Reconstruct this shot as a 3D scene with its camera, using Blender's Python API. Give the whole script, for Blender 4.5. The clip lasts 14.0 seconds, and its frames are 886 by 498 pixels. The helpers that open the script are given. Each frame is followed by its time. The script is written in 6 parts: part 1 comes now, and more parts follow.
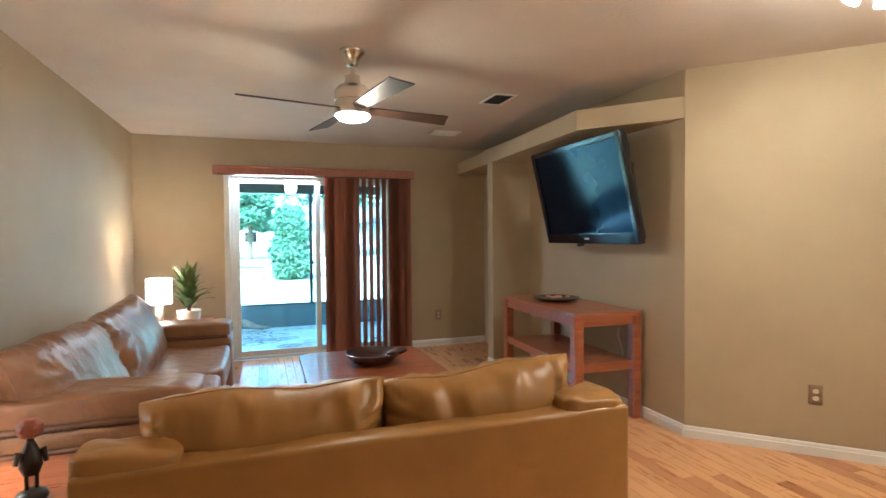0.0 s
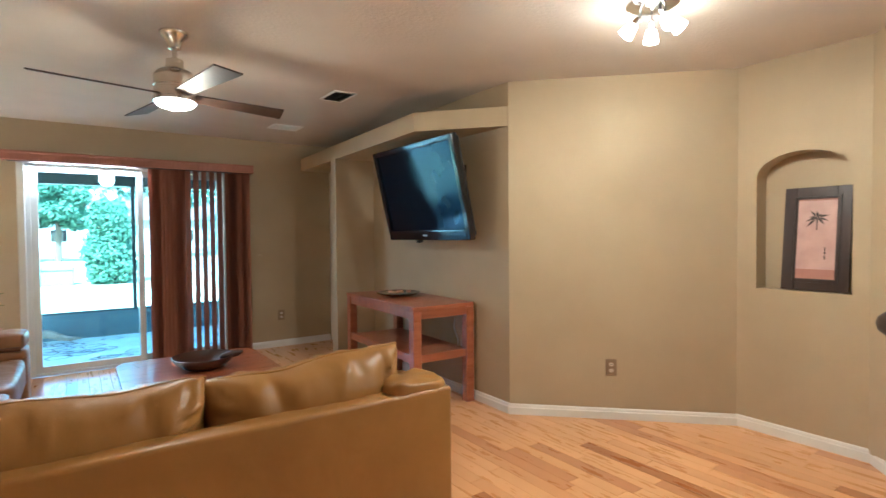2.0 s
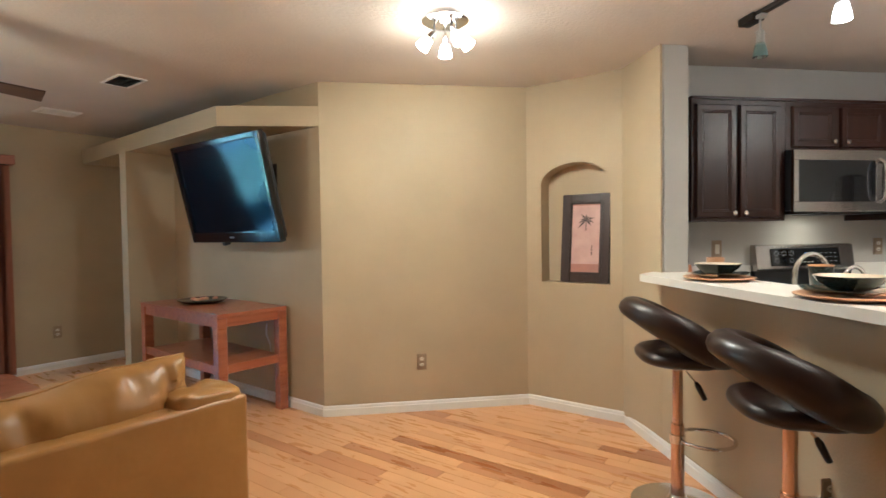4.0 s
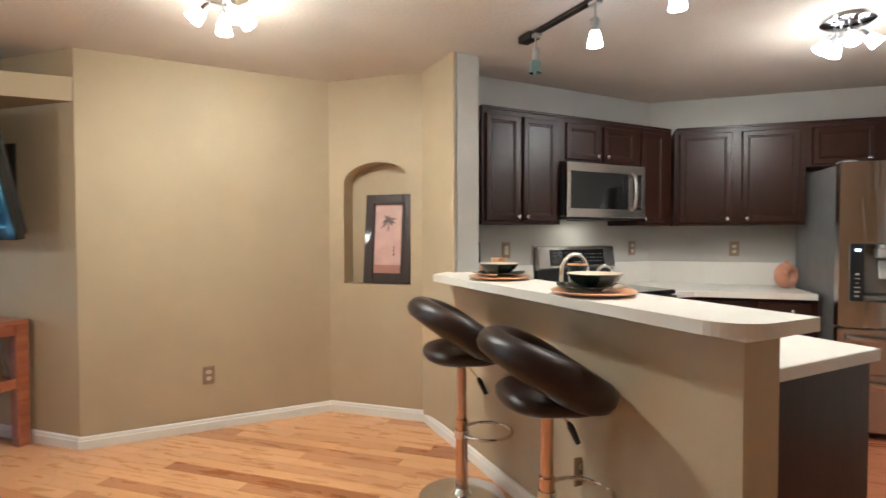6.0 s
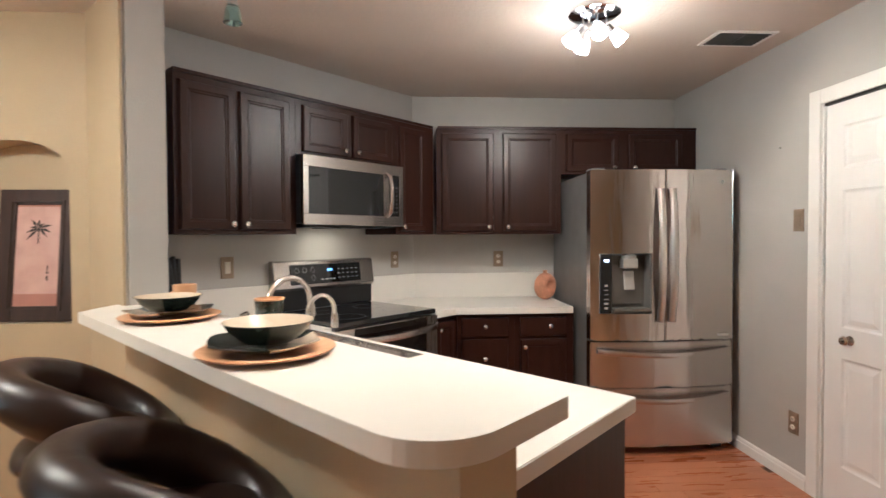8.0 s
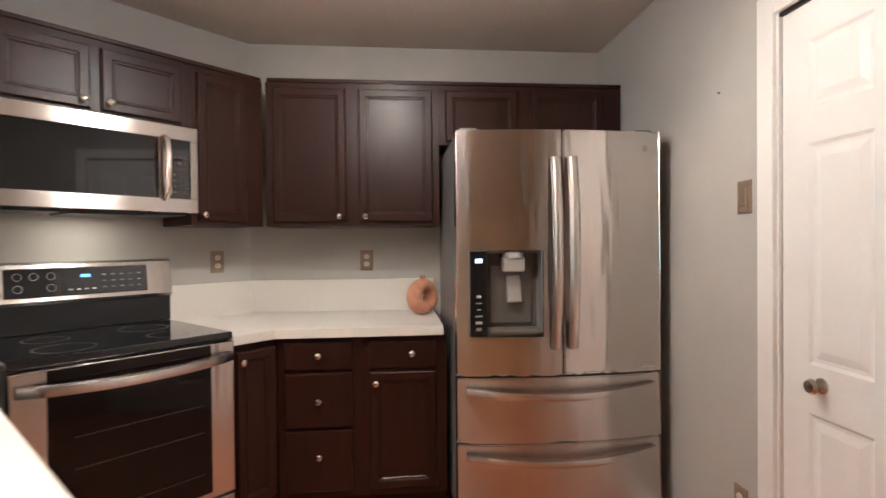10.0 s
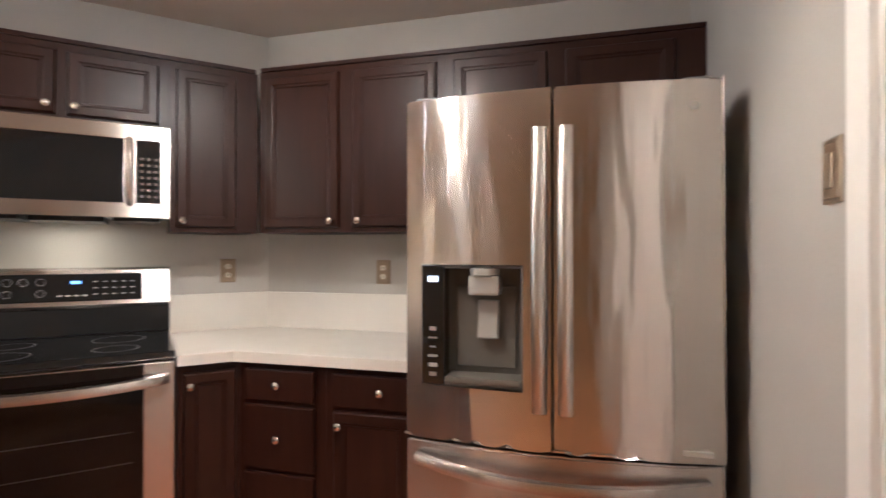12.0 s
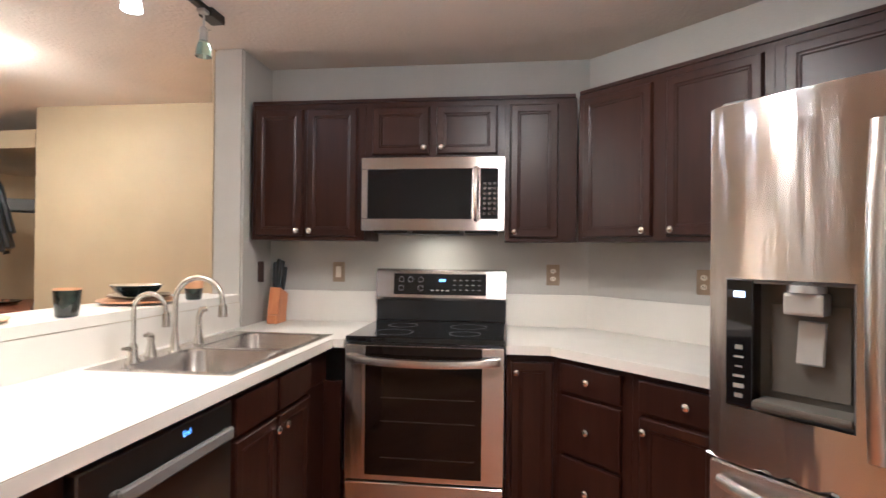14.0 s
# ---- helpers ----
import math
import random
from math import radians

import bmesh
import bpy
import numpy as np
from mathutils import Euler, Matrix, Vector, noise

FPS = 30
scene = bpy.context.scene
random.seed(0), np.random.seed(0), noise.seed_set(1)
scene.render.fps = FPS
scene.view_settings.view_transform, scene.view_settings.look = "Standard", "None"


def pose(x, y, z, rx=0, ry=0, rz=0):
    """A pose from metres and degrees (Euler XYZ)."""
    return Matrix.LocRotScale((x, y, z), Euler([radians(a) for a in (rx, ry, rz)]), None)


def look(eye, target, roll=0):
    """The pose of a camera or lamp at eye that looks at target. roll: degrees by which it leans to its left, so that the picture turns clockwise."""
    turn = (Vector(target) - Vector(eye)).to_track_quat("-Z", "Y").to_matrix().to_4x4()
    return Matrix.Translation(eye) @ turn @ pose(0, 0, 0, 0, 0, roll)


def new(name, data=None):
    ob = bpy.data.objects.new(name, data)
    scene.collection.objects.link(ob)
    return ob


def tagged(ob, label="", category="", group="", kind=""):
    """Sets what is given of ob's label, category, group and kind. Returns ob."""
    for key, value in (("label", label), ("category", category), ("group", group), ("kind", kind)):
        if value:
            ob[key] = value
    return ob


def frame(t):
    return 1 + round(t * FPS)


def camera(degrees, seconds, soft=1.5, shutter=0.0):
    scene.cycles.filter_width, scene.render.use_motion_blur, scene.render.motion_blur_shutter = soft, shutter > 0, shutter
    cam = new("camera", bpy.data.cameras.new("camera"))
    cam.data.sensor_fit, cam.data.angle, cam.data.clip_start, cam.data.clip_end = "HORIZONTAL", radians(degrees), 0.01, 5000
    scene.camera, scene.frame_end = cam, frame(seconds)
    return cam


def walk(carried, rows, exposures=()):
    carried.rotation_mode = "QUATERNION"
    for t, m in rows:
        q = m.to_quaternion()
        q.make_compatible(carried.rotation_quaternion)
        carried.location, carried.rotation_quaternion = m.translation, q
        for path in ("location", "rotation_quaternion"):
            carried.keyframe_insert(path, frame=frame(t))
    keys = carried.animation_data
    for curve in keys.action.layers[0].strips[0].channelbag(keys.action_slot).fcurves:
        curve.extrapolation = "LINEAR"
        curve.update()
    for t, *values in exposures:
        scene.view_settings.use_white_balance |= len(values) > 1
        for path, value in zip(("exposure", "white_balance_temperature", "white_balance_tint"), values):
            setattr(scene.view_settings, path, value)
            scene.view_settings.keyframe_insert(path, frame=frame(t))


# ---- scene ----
cam = camera(80.8, 14.0, shutter=0.4)
PATH = [
    (0, (0.146, 0.13, 1.354), (0.799, 2.02, 1.306), -0.5),
    (0.5, (0.152, 0.098, 1.355), (0.931, 1.939, 1.303), -0.5),
    (1, (0.172, 0.077, 1.349), (1.073, 1.861, 1.296), -0.6),
    (1.5, (0.18, 0.052, 1.343), (1.208, 1.766, 1.287), -0.5),
    (2, (0.195, 0.024, 1.336), (1.346, 1.659, 1.279), -0.5),
    (2.5, (0.229, -0.013, 1.321), (1.505, 1.527, 1.269), -0.5),
    (3, (0.249, -0.044, 1.33), (1.655, 1.377, 1.275), -0.5),
    (3.2, (0.257, -0.056, 1.329), (1.713, 1.314, 1.273), -0.6),
    (5.5, (0.319, -0.164, 1.325), (2.149, 0.641, 1.272), -0.3),
    (6, (0.471, -0.212, 1.314), (2.374, 0.401, 1.26), -0.1),
    (6.5, (0.625, -0.238, 1.334), (2.58, 0.176, 1.284), -0.2),
    (7, (0.827, -0.258, 1.355), (2.817, -0.067, 1.306), -0.1),
    (7.5, (1.05, -0.33, 1.362), (3.049, -0.36, 1.314), -0.3),
    (8, (1.286, -0.498, 1.364), (3.282, -0.625, 1.319), -0.3),
    (8.2, (1.359, -0.562, 1.361), (3.352, -0.713, 1.319), -0.3),
    (10.5, (2.464, -1.599, 1.282), (4.455, -1.788, 1.261), -0.5),
    (11, (2.666, -1.851, 1.289), (4.662, -1.976, 1.27), -0.4),
    (11.5, (2.786, -2.064, 1.301), (4.785, -1.992, 1.291), -0.4),
    (12, (2.869, -2.159, 1.298), (4.798, -1.633, 1.308), 0.0),
    (12.5, (2.91, -2.221, 1.352), (4.685, -1.3, 1.35), 0.1),
    (13, (2.87, -2.297, 1.35), (4.451, -1.073, 1.351), 0.2),
    (13.5, (2.839, -2.348, 1.335), (4.222, -0.902, 1.346), 0.5),
    (14, (2.807, -2.365, 1.326), (4.039, -0.79, 1.338), 0.6),
]
walk(cam, [(t, look(eye, target, roll)) for t, eye, target, roll in PATH],
     exposures=[(0.0, 3.38, 4740, 3), (1.5, 3.44, 4560, 2), (3.0, 3.46, 4480, 0), (5.0, 3.42, 4400, 0), (7.0, 3.54, 4330, 1), (8.0, 3.48, 4520, 5), (11.0, 3.48, 4640, 9), (12.0, 3.6, 4620, 9), (13.0, 3.9, 4560, 9), (14.0, 3.75, 4420, 7)])

# ---- plan numbers ----
CEIL = 2.445
S2 = math.sqrt(2.0)
LEFT_X, BACK_Y, RIGHT_Y, FRIDGE_X = -1.12, 6.27, -2.60, 5.31
RANGE_V, BAR_U = 3.385, 2.03


def uv(u, v):
    """Plan coordinates along the diagonal kitchen wall (u) and towards it (v)."""
    return ((u + v) / S2, (v - u) / S2)


def pn(u, v):
    """The same for the bar and sink peninsula, which stands a little askew."""
    return uv(u + 0.047 * (v - 3.0), v)


# ---- world, sun, lamps ----
world = bpy.data.worlds.new("world")
scene.world = world
world.use_nodes = True
wn = world.node_tree
sky = wn.nodes.new("ShaderNodeTexSky")
sky.sky_type = "NISHITA"
sky.sun_disc = False
sky.sun_elevation, sky.sun_rotation = radians(48), radians(209)
wn.links.new(sky.outputs[0], wn.nodes["Background"].inputs[0])
wn.nodes["Background"].inputs[1].default_value = 0.15


def lamp(name, kind, energy, m, color=(1, 1, 1), **opts):
    data = bpy.data.lights.new(name, kind)
    data.energy, data.color = energy * (1.0 if kind == "SUN" else LAMP_POWER), color
    if kind == "AREA":
        data.shape = opts.get("shape", "RECTANGLE")
        data.size, data.size_y = opts.get("size", 1), opts.get("size_y", opts.get("size", 1))
    elif kind == "SPOT":
        data.spot_size, data.spot_blend, data.shadow_soft_size = radians(opts.get("cone", 90)), 0.8, opts.get("soft", 0.03)
    elif kind == "POINT":
        data.shadow_soft_size = opts.get("soft", 0.05)
    elif kind == "SUN":
        data.angle = radians(opts.get("angle", 0.5))
    ob = new(name, data)
    ob.matrix_world = m
    return ob


LAMP_POWER = 0.80
WARM, NEUT, KITCH = (1.0, 0.68, 0.36), (1.0, 0.73, 0.42), (1.0, 0.70, 0.41)
lamp("door_daylight", "AREA", 2.3, look((0.30, BACK_Y + 0.004, 2.03), (0.30, BACK_Y - 0.75, 0.4)), (1.0, 0.94, 0.86), size=0.85, size_y=0.025)
lamp("sun", "SUN", 5.0, look((0, 0, 10), (3.0, 5.5, 3.0)), (1, 0.97, 0.9))

# ---- materials ----


def material(name, color, rough=0.5, metal=0.0, var=0.08, scale=6.0, bump=0.0, bump_scale=40.0, fine=0.0, coat=0.0,
             stretch=(1, 1, 1), rnd=0.0, spec=0.5, color2=None, rough_var=0.08, aniso=0.0):
    """A procedural surface with variation at two scales and fine relief."""
    mat = bpy.data.materials.new(name)
    mat.use_nodes = True
    nt = mat.node_tree
    n, l = nt.nodes, nt.links
    b = n["Principled BSDF"]
    b.inputs["Roughness"].default_value, b.inputs["Metallic"].default_value = rough, metal
    b.inputs["Coat Weight"].default_value = coat
    b.inputs["Specular IOR Level"].default_value = spec
    co = n.new("ShaderNodeTexCoord")
    mp = n.new("ShaderNodeMapping")
    mp.inputs["Scale"].default_value = stretch
    l.new(co.outputs["Object"], mp.inputs["Vector"])
    big = n.new("ShaderNodeTexNoise")
    big.inputs["Scale"].default_value, big.inputs["Detail"].default_value = scale, 6
    l.new(mp.outputs[0], big.inputs["Vector"])
    ramp = n.new("ShaderNodeMix")
    ramp.data_type = "RGBA"
    c2 = color2 or tuple(c * (1 - 2 * var) for c in color)
    ramp.inputs[6].default_value = (*[min(1, c * (1 + var)) for c in color], 1)
    ramp.inputs[7].default_value = (*c2, 1)
    rr = n.new("ShaderNodeMapRange")
    rr.inputs["From Min"].default_value, rr.inputs["From Max"].default_value = 0.3, 0.7
    l.new(big.outputs[0], rr.inputs[0])
    l.new(rr.outputs[0], ramp.inputs[0])
    out = ramp.outputs[2]
    if rnd:
        info, hsv, mr = n.new("ShaderNodeObjectInfo"), n.new("ShaderNodeHueSaturation"), n.new("ShaderNodeMapRange")
        mr.inputs["To Min"].default_value, mr.inputs["To Max"].default_value = 1 - rnd, 1 + rnd
        l.new(info.outputs["Random"], mr.inputs[0])
        l.new(mr.outputs[0], hsv.inputs["Value"])
        l.new(out, hsv.inputs["Color"])
        out = hsv.outputs[0]
    l.new(out, b.inputs["Base Color"])
    if rough_var:
        mr = n.new("ShaderNodeMapRange")
        mr.inputs["To Min"].default_value, mr.inputs["To Max"].default_value = max(0.02, rough - rough_var), min(1, rough + rough_var)
        l.new(big.outputs[0], mr.inputs[0])
        l.new(mr.outputs[0], b.inputs["Roughness"])
    if aniso:
        up = n.new("ShaderNodeCombineXYZ")
        up.inputs[2].default_value = 1.0
        l.new(up.outputs[0], b.inputs["Tangent"])
        b.inputs["Anisotropic"].default_value = aniso
    if bump:
        tex = n.new("ShaderNodeTexNoise")
        tex.inputs["Scale"].default_value, tex.inputs["Detail"].default_value = bump_scale, 2 if aniso else 5
        if aniso:
            wave = n.new("ShaderNodeMapping")
            wave.inputs["Scale"].default_value = (2.0, 2.0, 0.3)
            l.new(co.outputs["Object"], wave.inputs["Vector"])
        l.new(wave.outputs[0] if aniso else mp.outputs[0], tex.inputs["Vector"])
        bp = n.new("ShaderNodeBump")
        bp.inputs["Strength"].default_value, bp.inputs["Distance"].default_value = bump, 0.01
        l.new(tex.outputs[0], bp.inputs["Height"])
        l.new(bp.outputs[0], b.inputs["Normal"])
    return mat


def wood(name, light, dark, rough=0.35, grain=(3, 40, 40), rnd=0.0, coat=0.0, island=False, bump=0.05, spec=0.5):
    """Wood with long grain along the local x axis; rnd varies tone from piece to piece."""
    mat = bpy.data.materials.new(name)
    mat.use_nodes = True
    n, l = mat.node_tree.nodes, mat.node_tree.links
    b = n["Principled BSDF"]
    co, mp = n.new("ShaderNodeTexCoord"), n.new("ShaderNodeMapping")
    mp.inputs["Scale"].default_value = grain
    l.new(co.outputs["Object"], mp.inputs["Vector"])
    tone = None
    if rnd:
        src = n.new("ShaderNodeNewGeometry").outputs["Random Per Island"] if island else n.new("ShaderNodeObjectInfo").outputs["Random"]
        add, mul = n.new("ShaderNodeVectorMath"), n.new("ShaderNodeMath")
        mul.operation = "MULTIPLY"
        mul.inputs[1].default_value = 37.0
        l.new(src, mul.inputs[0])
        l.new(co.outputs["Object"], add.inputs[0])
        l.new(mul.outputs[0], add.inputs[1])
        l.new(add.outputs[0], mp.inputs["Vector"])
        tone = src
    g1, g2 = n.new("ShaderNodeTexNoise"), n.new("ShaderNodeTexNoise")
    g1.inputs["Scale"].default_value, g1.inputs["Detail"].default_value, g1.inputs["Distortion"].default_value = 1.0, 8, 0.6
    g2.inputs["Scale"].default_value, g2.inputs["Detail"].default_value = 5.0, 4
    l.new(mp.outputs[0], g1.inputs["Vector"])
    l.new(mp.outputs[0], g2.inputs["Vector"])
    mr = n.new("ShaderNodeMapRange")
    mr.inputs["From Min"].default_value, mr.inputs["From Max"].default_value = 0.32, 0.72
    l.new(g1.outputs[0], mr.inputs[0])
    mix = n.new("ShaderNodeMix")
    mix.data_type = "RGBA"
    mix.inputs[6].default_value, mix.inputs[7].default_value = (*light, 1), (*dark, 1)
    l.new(mr.outputs[0], mix.inputs[0])
    out = mix.outputs[2]
    if tone:
        ramp, m2 = n.new("ShaderNodeValToRGB"), n.new("ShaderNodeMix")
        e = ramp.color_ramp.elements
        e[0].position, e[0].color = 0.0, (1 - 1.7 * rnd, 1 - 2.2 * rnd, 1 - 2.6 * rnd, 1)
        e[1].position, e[1].color = 1.0, (1.0, 1.0, 0.98, 1)
        k = e.new(0.09)
        k.color = (1 - 0.75 * rnd, 1 - 1.05 * rnd, 1 - 1.2 * rnd, 1)
        k = e.new(0.22)
        k.color = (1 - 0.25 * rnd, 1 - 0.3 * rnd, 1 - 0.4 * rnd, 1)
        m2.data_type, m2.blend_type = "RGBA", "MULTIPLY"
        m2.inputs[0].default_value = 1.0
        l.new(tone, ramp.inputs[0])
        l.new(out, m2.inputs[6])
        l.new(ramp.outputs[0], m2.inputs[7])
        out = m2.outputs[2]
    l.new(out, b.inputs["Base Color"])
    rm = n.new("ShaderNodeMapRange")
    rm.inputs["To Min"].default_value, rm.inputs["To Max"].default_value = rough - 0.06, rough + 0.1
    l.new(g2.outputs[0], rm.inputs[0])
    l.new(rm.outputs[0], b.inputs["Roughness"])
    b.inputs["Coat Weight"].default_value = coat
    b.inputs["Specular IOR Level"].default_value = spec
    bp = n.new("ShaderNodeBump")
    bp.inputs["Strength"].default_value, bp.inputs["Distance"].default_value = bump, 0.004
    l.new(g1.outputs[0], bp.inputs["Height"])
    l.new(bp.outputs[0], b.inputs["Normal"])
    return mat


def leather(name, base, dark, rough=0.34, wrinkle=0.35, scale=7.0):
    """Creased leather: broad folds, cell grain and worn tone."""
    mat = bpy.data.materials.new(name)
    mat.use_nodes = True
    n, l = mat.node_tree.nodes, mat.node_tree.links
    b = n["Principled BSDF"]
    co = n.new("ShaderNodeTexCoord")
    folds, cells, tone = n.new("ShaderNodeTexNoise"), n.new("ShaderNodeTexVoronoi"), n.new("ShaderNodeTexNoise")
    folds.inputs["Scale"].default_value, folds.inputs["Detail"].default_value, folds.inputs["Distortion"].default_value = scale, 3, 0.2
    cells.inputs["Scale"].default_value = 260
    tone.inputs["Scale"].default_value, tone.inputs["Detail"].default_value = 3.0, 6
    for t in (folds, cells, tone):
        l.new(co.outputs["Object"], t.inputs["Vector"])
    mix = n.new("ShaderNodeMix")
    mix.data_type = "RGBA"
    mix.inputs[6].default_value, mix.inputs[7].default_value = (*base, 1), (*dark, 1)
    mr = n.new("ShaderNodeMapRange")
    mr.inputs["From Min"].default_value, mr.inputs["From Max"].default_value = 0.35, 0.75
    l.new(tone.outputs[0], mr.inputs[0])
    l.new(mr.outputs[0], mix.inputs[0])
    l.new(mix.outputs[2], b.inputs["Base Color"])
    rm = n.new("ShaderNodeMapRange")
    rm.inputs["To Min"].default_value, rm.inputs["To Max"].default_value = rough - 0.08, rough + 0.12
    l.new(tone.outputs[0], rm.inputs[0])
    l.new(rm.outputs[0], b.inputs["Roughness"])
    crease, b0 = n.new("ShaderNodeTexNoise"), n.new("ShaderNodeBump")
    crease.noise_type = "RIDGED_MULTIFRACTAL"
    crease.inputs["Scale"].default_value, crease.inputs["Detail"].default_value, crease.inputs["Distortion"].default_value = 6.5, 2.5, 0.9
    l.new(co.outputs["Object"], crease.inputs["Vector"])
    b0.invert = True
    b0.inputs["Strength"].default_value, b0.inputs["Distance"].default_value = 0.45, 0.007
    l.new(crease.outputs[0], b0.inputs["Height"])
    b1, b2 = n.new("ShaderNodeBump"), n.new("ShaderNodeBump")
    l.new(b0.outputs[0], b1.inputs["Normal"])
    b1.inputs["Strength"].default_value, b1.inputs["Distance"].default_value = wrinkle, 0.03
    b2.inputs["Strength"].default_value, b2.inputs["Distance"].default_value = 0.15, 0.001
    l.new(folds.outputs[0], b1.inputs["Height"])
    l.new(cells.outputs[0], b2.inputs["Height"])
    l.new(b1.outputs[0], b2.inputs["Normal"])
    l.new(b2.outputs[0], b.inputs["Normal"])
    return mat


def glow(name, color, strength):
    mat = bpy.data.materials.new(name)
    mat.use_nodes = True
    b = mat.node_tree.nodes["Principled BSDF"]
    b.inputs["Base Color"].default_value = (*color, 1)
    b.inputs["Emission Color"].default_value = (*color, 1)
    b.inputs["Emission Strength"].default_value = strength
    return mat


def glass(name, color=(0.9, 0.97, 0.95), rough=0.0):
    mat = bpy.data.materials.new(name)
    mat.use_nodes = True
    b = mat.node_tree.nodes["Principled BSDF"]
    b.inputs["Base Color"].default_value = (*color, 1)
    b.inputs["Transmission Weight"].default_value = 1.0
    b.inputs["Roughness"].default_value, b.inputs["IOR"].default_value = rough, 1.45
    return mat


M_BEIGE = material("beige_paint", (0.462, 0.368, 0.232), 0.62, var=0.025, scale=2.5, bump=0.12, bump_scale=110)
M_GREY = material("grey_paint", (0.455, 0.435, 0.40), 0.6, var=0.025, scale=2.5, bump=0.12, bump_scale=110)
M_CEIL = material("ceiling_texture", (0.62, 0.545, 0.475), 0.85, var=0.02, scale=3, bump=0.35, bump_scale=45)
M_TRIM = material("white_trim_paint", (0.82, 0.80, 0.76), 0.35, var=0.02, scale=4, bump=0.02)
M_DOOR = material("white_door_paint", (0.80, 0.78, 0.75), 0.4, var=0.02, scale=3, bump=0.04, bump_scale=80)
M_FLOOR = wood("floor_wood", (0.74, 0.41, 0.185), (0.66, 0.345, 0.145), 0.27, (5, 0.8, 5), rnd=0.30, coat=0.1)
M_FLOOR2 = wood("floor_wood_rest", (0.74, 0.41, 0.185), (0.66, 0.345, 0.145), 0.27, (5, 0.8, 5), rnd=0.30, coat=0.1, island=True)
# kitchen boards get a darker, redder tone than the living room boards
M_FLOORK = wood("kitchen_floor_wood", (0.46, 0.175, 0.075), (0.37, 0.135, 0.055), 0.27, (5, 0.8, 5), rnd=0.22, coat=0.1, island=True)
M_SUB = material("floor_joint", (0.10, 0.045, 0.02), 0.7)
M_CHERRY = wood("cherry_wood", (0.40, 0.135, 0.055), (0.27, 0.080, 0.033), 0.28, (2.0, 22, 22), coat=0.25)
M_ESPR = wood("espresso_wood", (0.031, 0.0102, 0.0058), (0.020, 0.0066, 0.0039), 0.35, (26, 26, 2.2), coat=0.0, bump=0.10, spec=0.26)
M_BLIND = wood("blind_wood", (0.40, 0.165, 0.105), (0.33, 0.130, 0.082), 0.5, (30, 30, 2), rnd=0.12)
M_TAN = leather("tan_leather", (0.44, 0.235, 0.056), (0.35, 0.175, 0.038), 0.33, 0.16, 6.0)
M_BROWNL = leather("worn_brown_leather", (0.30, 0.15, 0.066), (0.22, 0.105, 0.044), 0.36, 0.42, 9.0)
M_DKLEATHER = leather("dark_brown_leather", (0.024, 0.012, 0.009), (0.016, 0.008, 0.006), 0.36, 0.12)
M_STEEL = material("brushed_steel", (0.62, 0.575, 0.54), 0.165, 1.0, var=0.006, scale=4, stretch=(3, 3, 700), bump=0.5, bump_scale=5, rough_var=0.015, aniso=1.0)
M_STEELH = material("brushed_steel_wide", (0.58, 0.54, 0.51), 0.25, 1.0, var=0.006, scale=4, stretch=(3, 3, 700), bump=0.10, bump_scale=5, rough_var=0.015, aniso=0.95)
M_HANDLE = material("handle_steel", (0.66, 0.62, 0.58), 0.3, 1.0, var=0.01, scale=4, rough_var=0.02)
M_CHROME = material("chrome", (0.72, 0.71, 0.70), 0.12, 1.0, var=0.02, rough_var=0.03)
M_NICKEL = material("satin_nickel", (0.68, 0.64, 0.58), 0.25, 1.0, var=0.03, rough_var=0.05)
M_LAM = material("white_laminate", (0.72, 0.685, 0.63), 0.34, var=0.008, scale=9, bump=0.01)
M_EDGE = material("laminate_seam", (0.23, 0.17, 0.12), 0.6)
M_BLACK = material("black_plastic", (0.012, 0.012, 0.013), 0.32, var=0.1)
M_BGLASS = material("black_glass", (0.006, 0.006, 0.007), 0.05, var=0.1, rough_var=0.02, coat=0.5)
M_OVEN = material("oven_glass", (0.008, 0.005, 0.004), 0.06, var=0.2, rough_var=0.02, spec=0.25)
M_RACK = material("oven_rack_behind_glass", (0.045, 0.030, 0.022), 0.5, var=0.05)
M_GREYP = material("grey_plastic", (0.17, 0.165, 0.16), 0.4, var=0.05)
M_SILVERP = material("silver_plastic", (0.46, 0.45, 0.42), 0.32, 0.4, var=0.04)
M_PLATE = material("bronze_plate", (0.34, 0.26, 0.18), 0.36, 0.6, var=0.06, rough_var=0.06)
M_IVORY = material("ivory_plastic", (0.72, 0.66, 0.54), 0.4, var=0.02)
M_TERRA = material("terracotta", (0.60, 0.29, 0.17), 0.7, var=0.10, scale=25, bump=0.15, bump_scale=90)
M_CHARGER = wood("charger_wood", (0.62, 0.36, 0.19), (0.50, 0.26, 0.12), 0.45, (6, 24, 24))
M_CERG = material("green_black_glaze", (0.020, 0.028, 0.022), 0.22, var=0.3, scale=14, coat=0.5, rough_var=0.05)
M_CERC = material("cream_glaze", (0.60, 0.50, 0.38), 0.25, var=0.06, scale=20, coat=0.3)
M_BOWLW = wood("dark_bowl_wood", (0.055, 0.020, 0.012), (0.030, 0.012, 0.008), 0.33, (6, 30, 30), coat=0.3)
M_FRAME = wood("dark_frame_wood", (0.040, 0.016, 0.010), (0.022, 0.009, 0.006), 0.35, (20, 20, 3), coat=0.2)
M_PINK = material("pink_print_paper", (0.60, 0.40, 0.35), 0.55, var=0.07, scale=9, color2=(0.50, 0.31, 0.27))
M_MAT = material("print_mount", (0.42, 0.20, 0.15), 0.6, var=0.06)
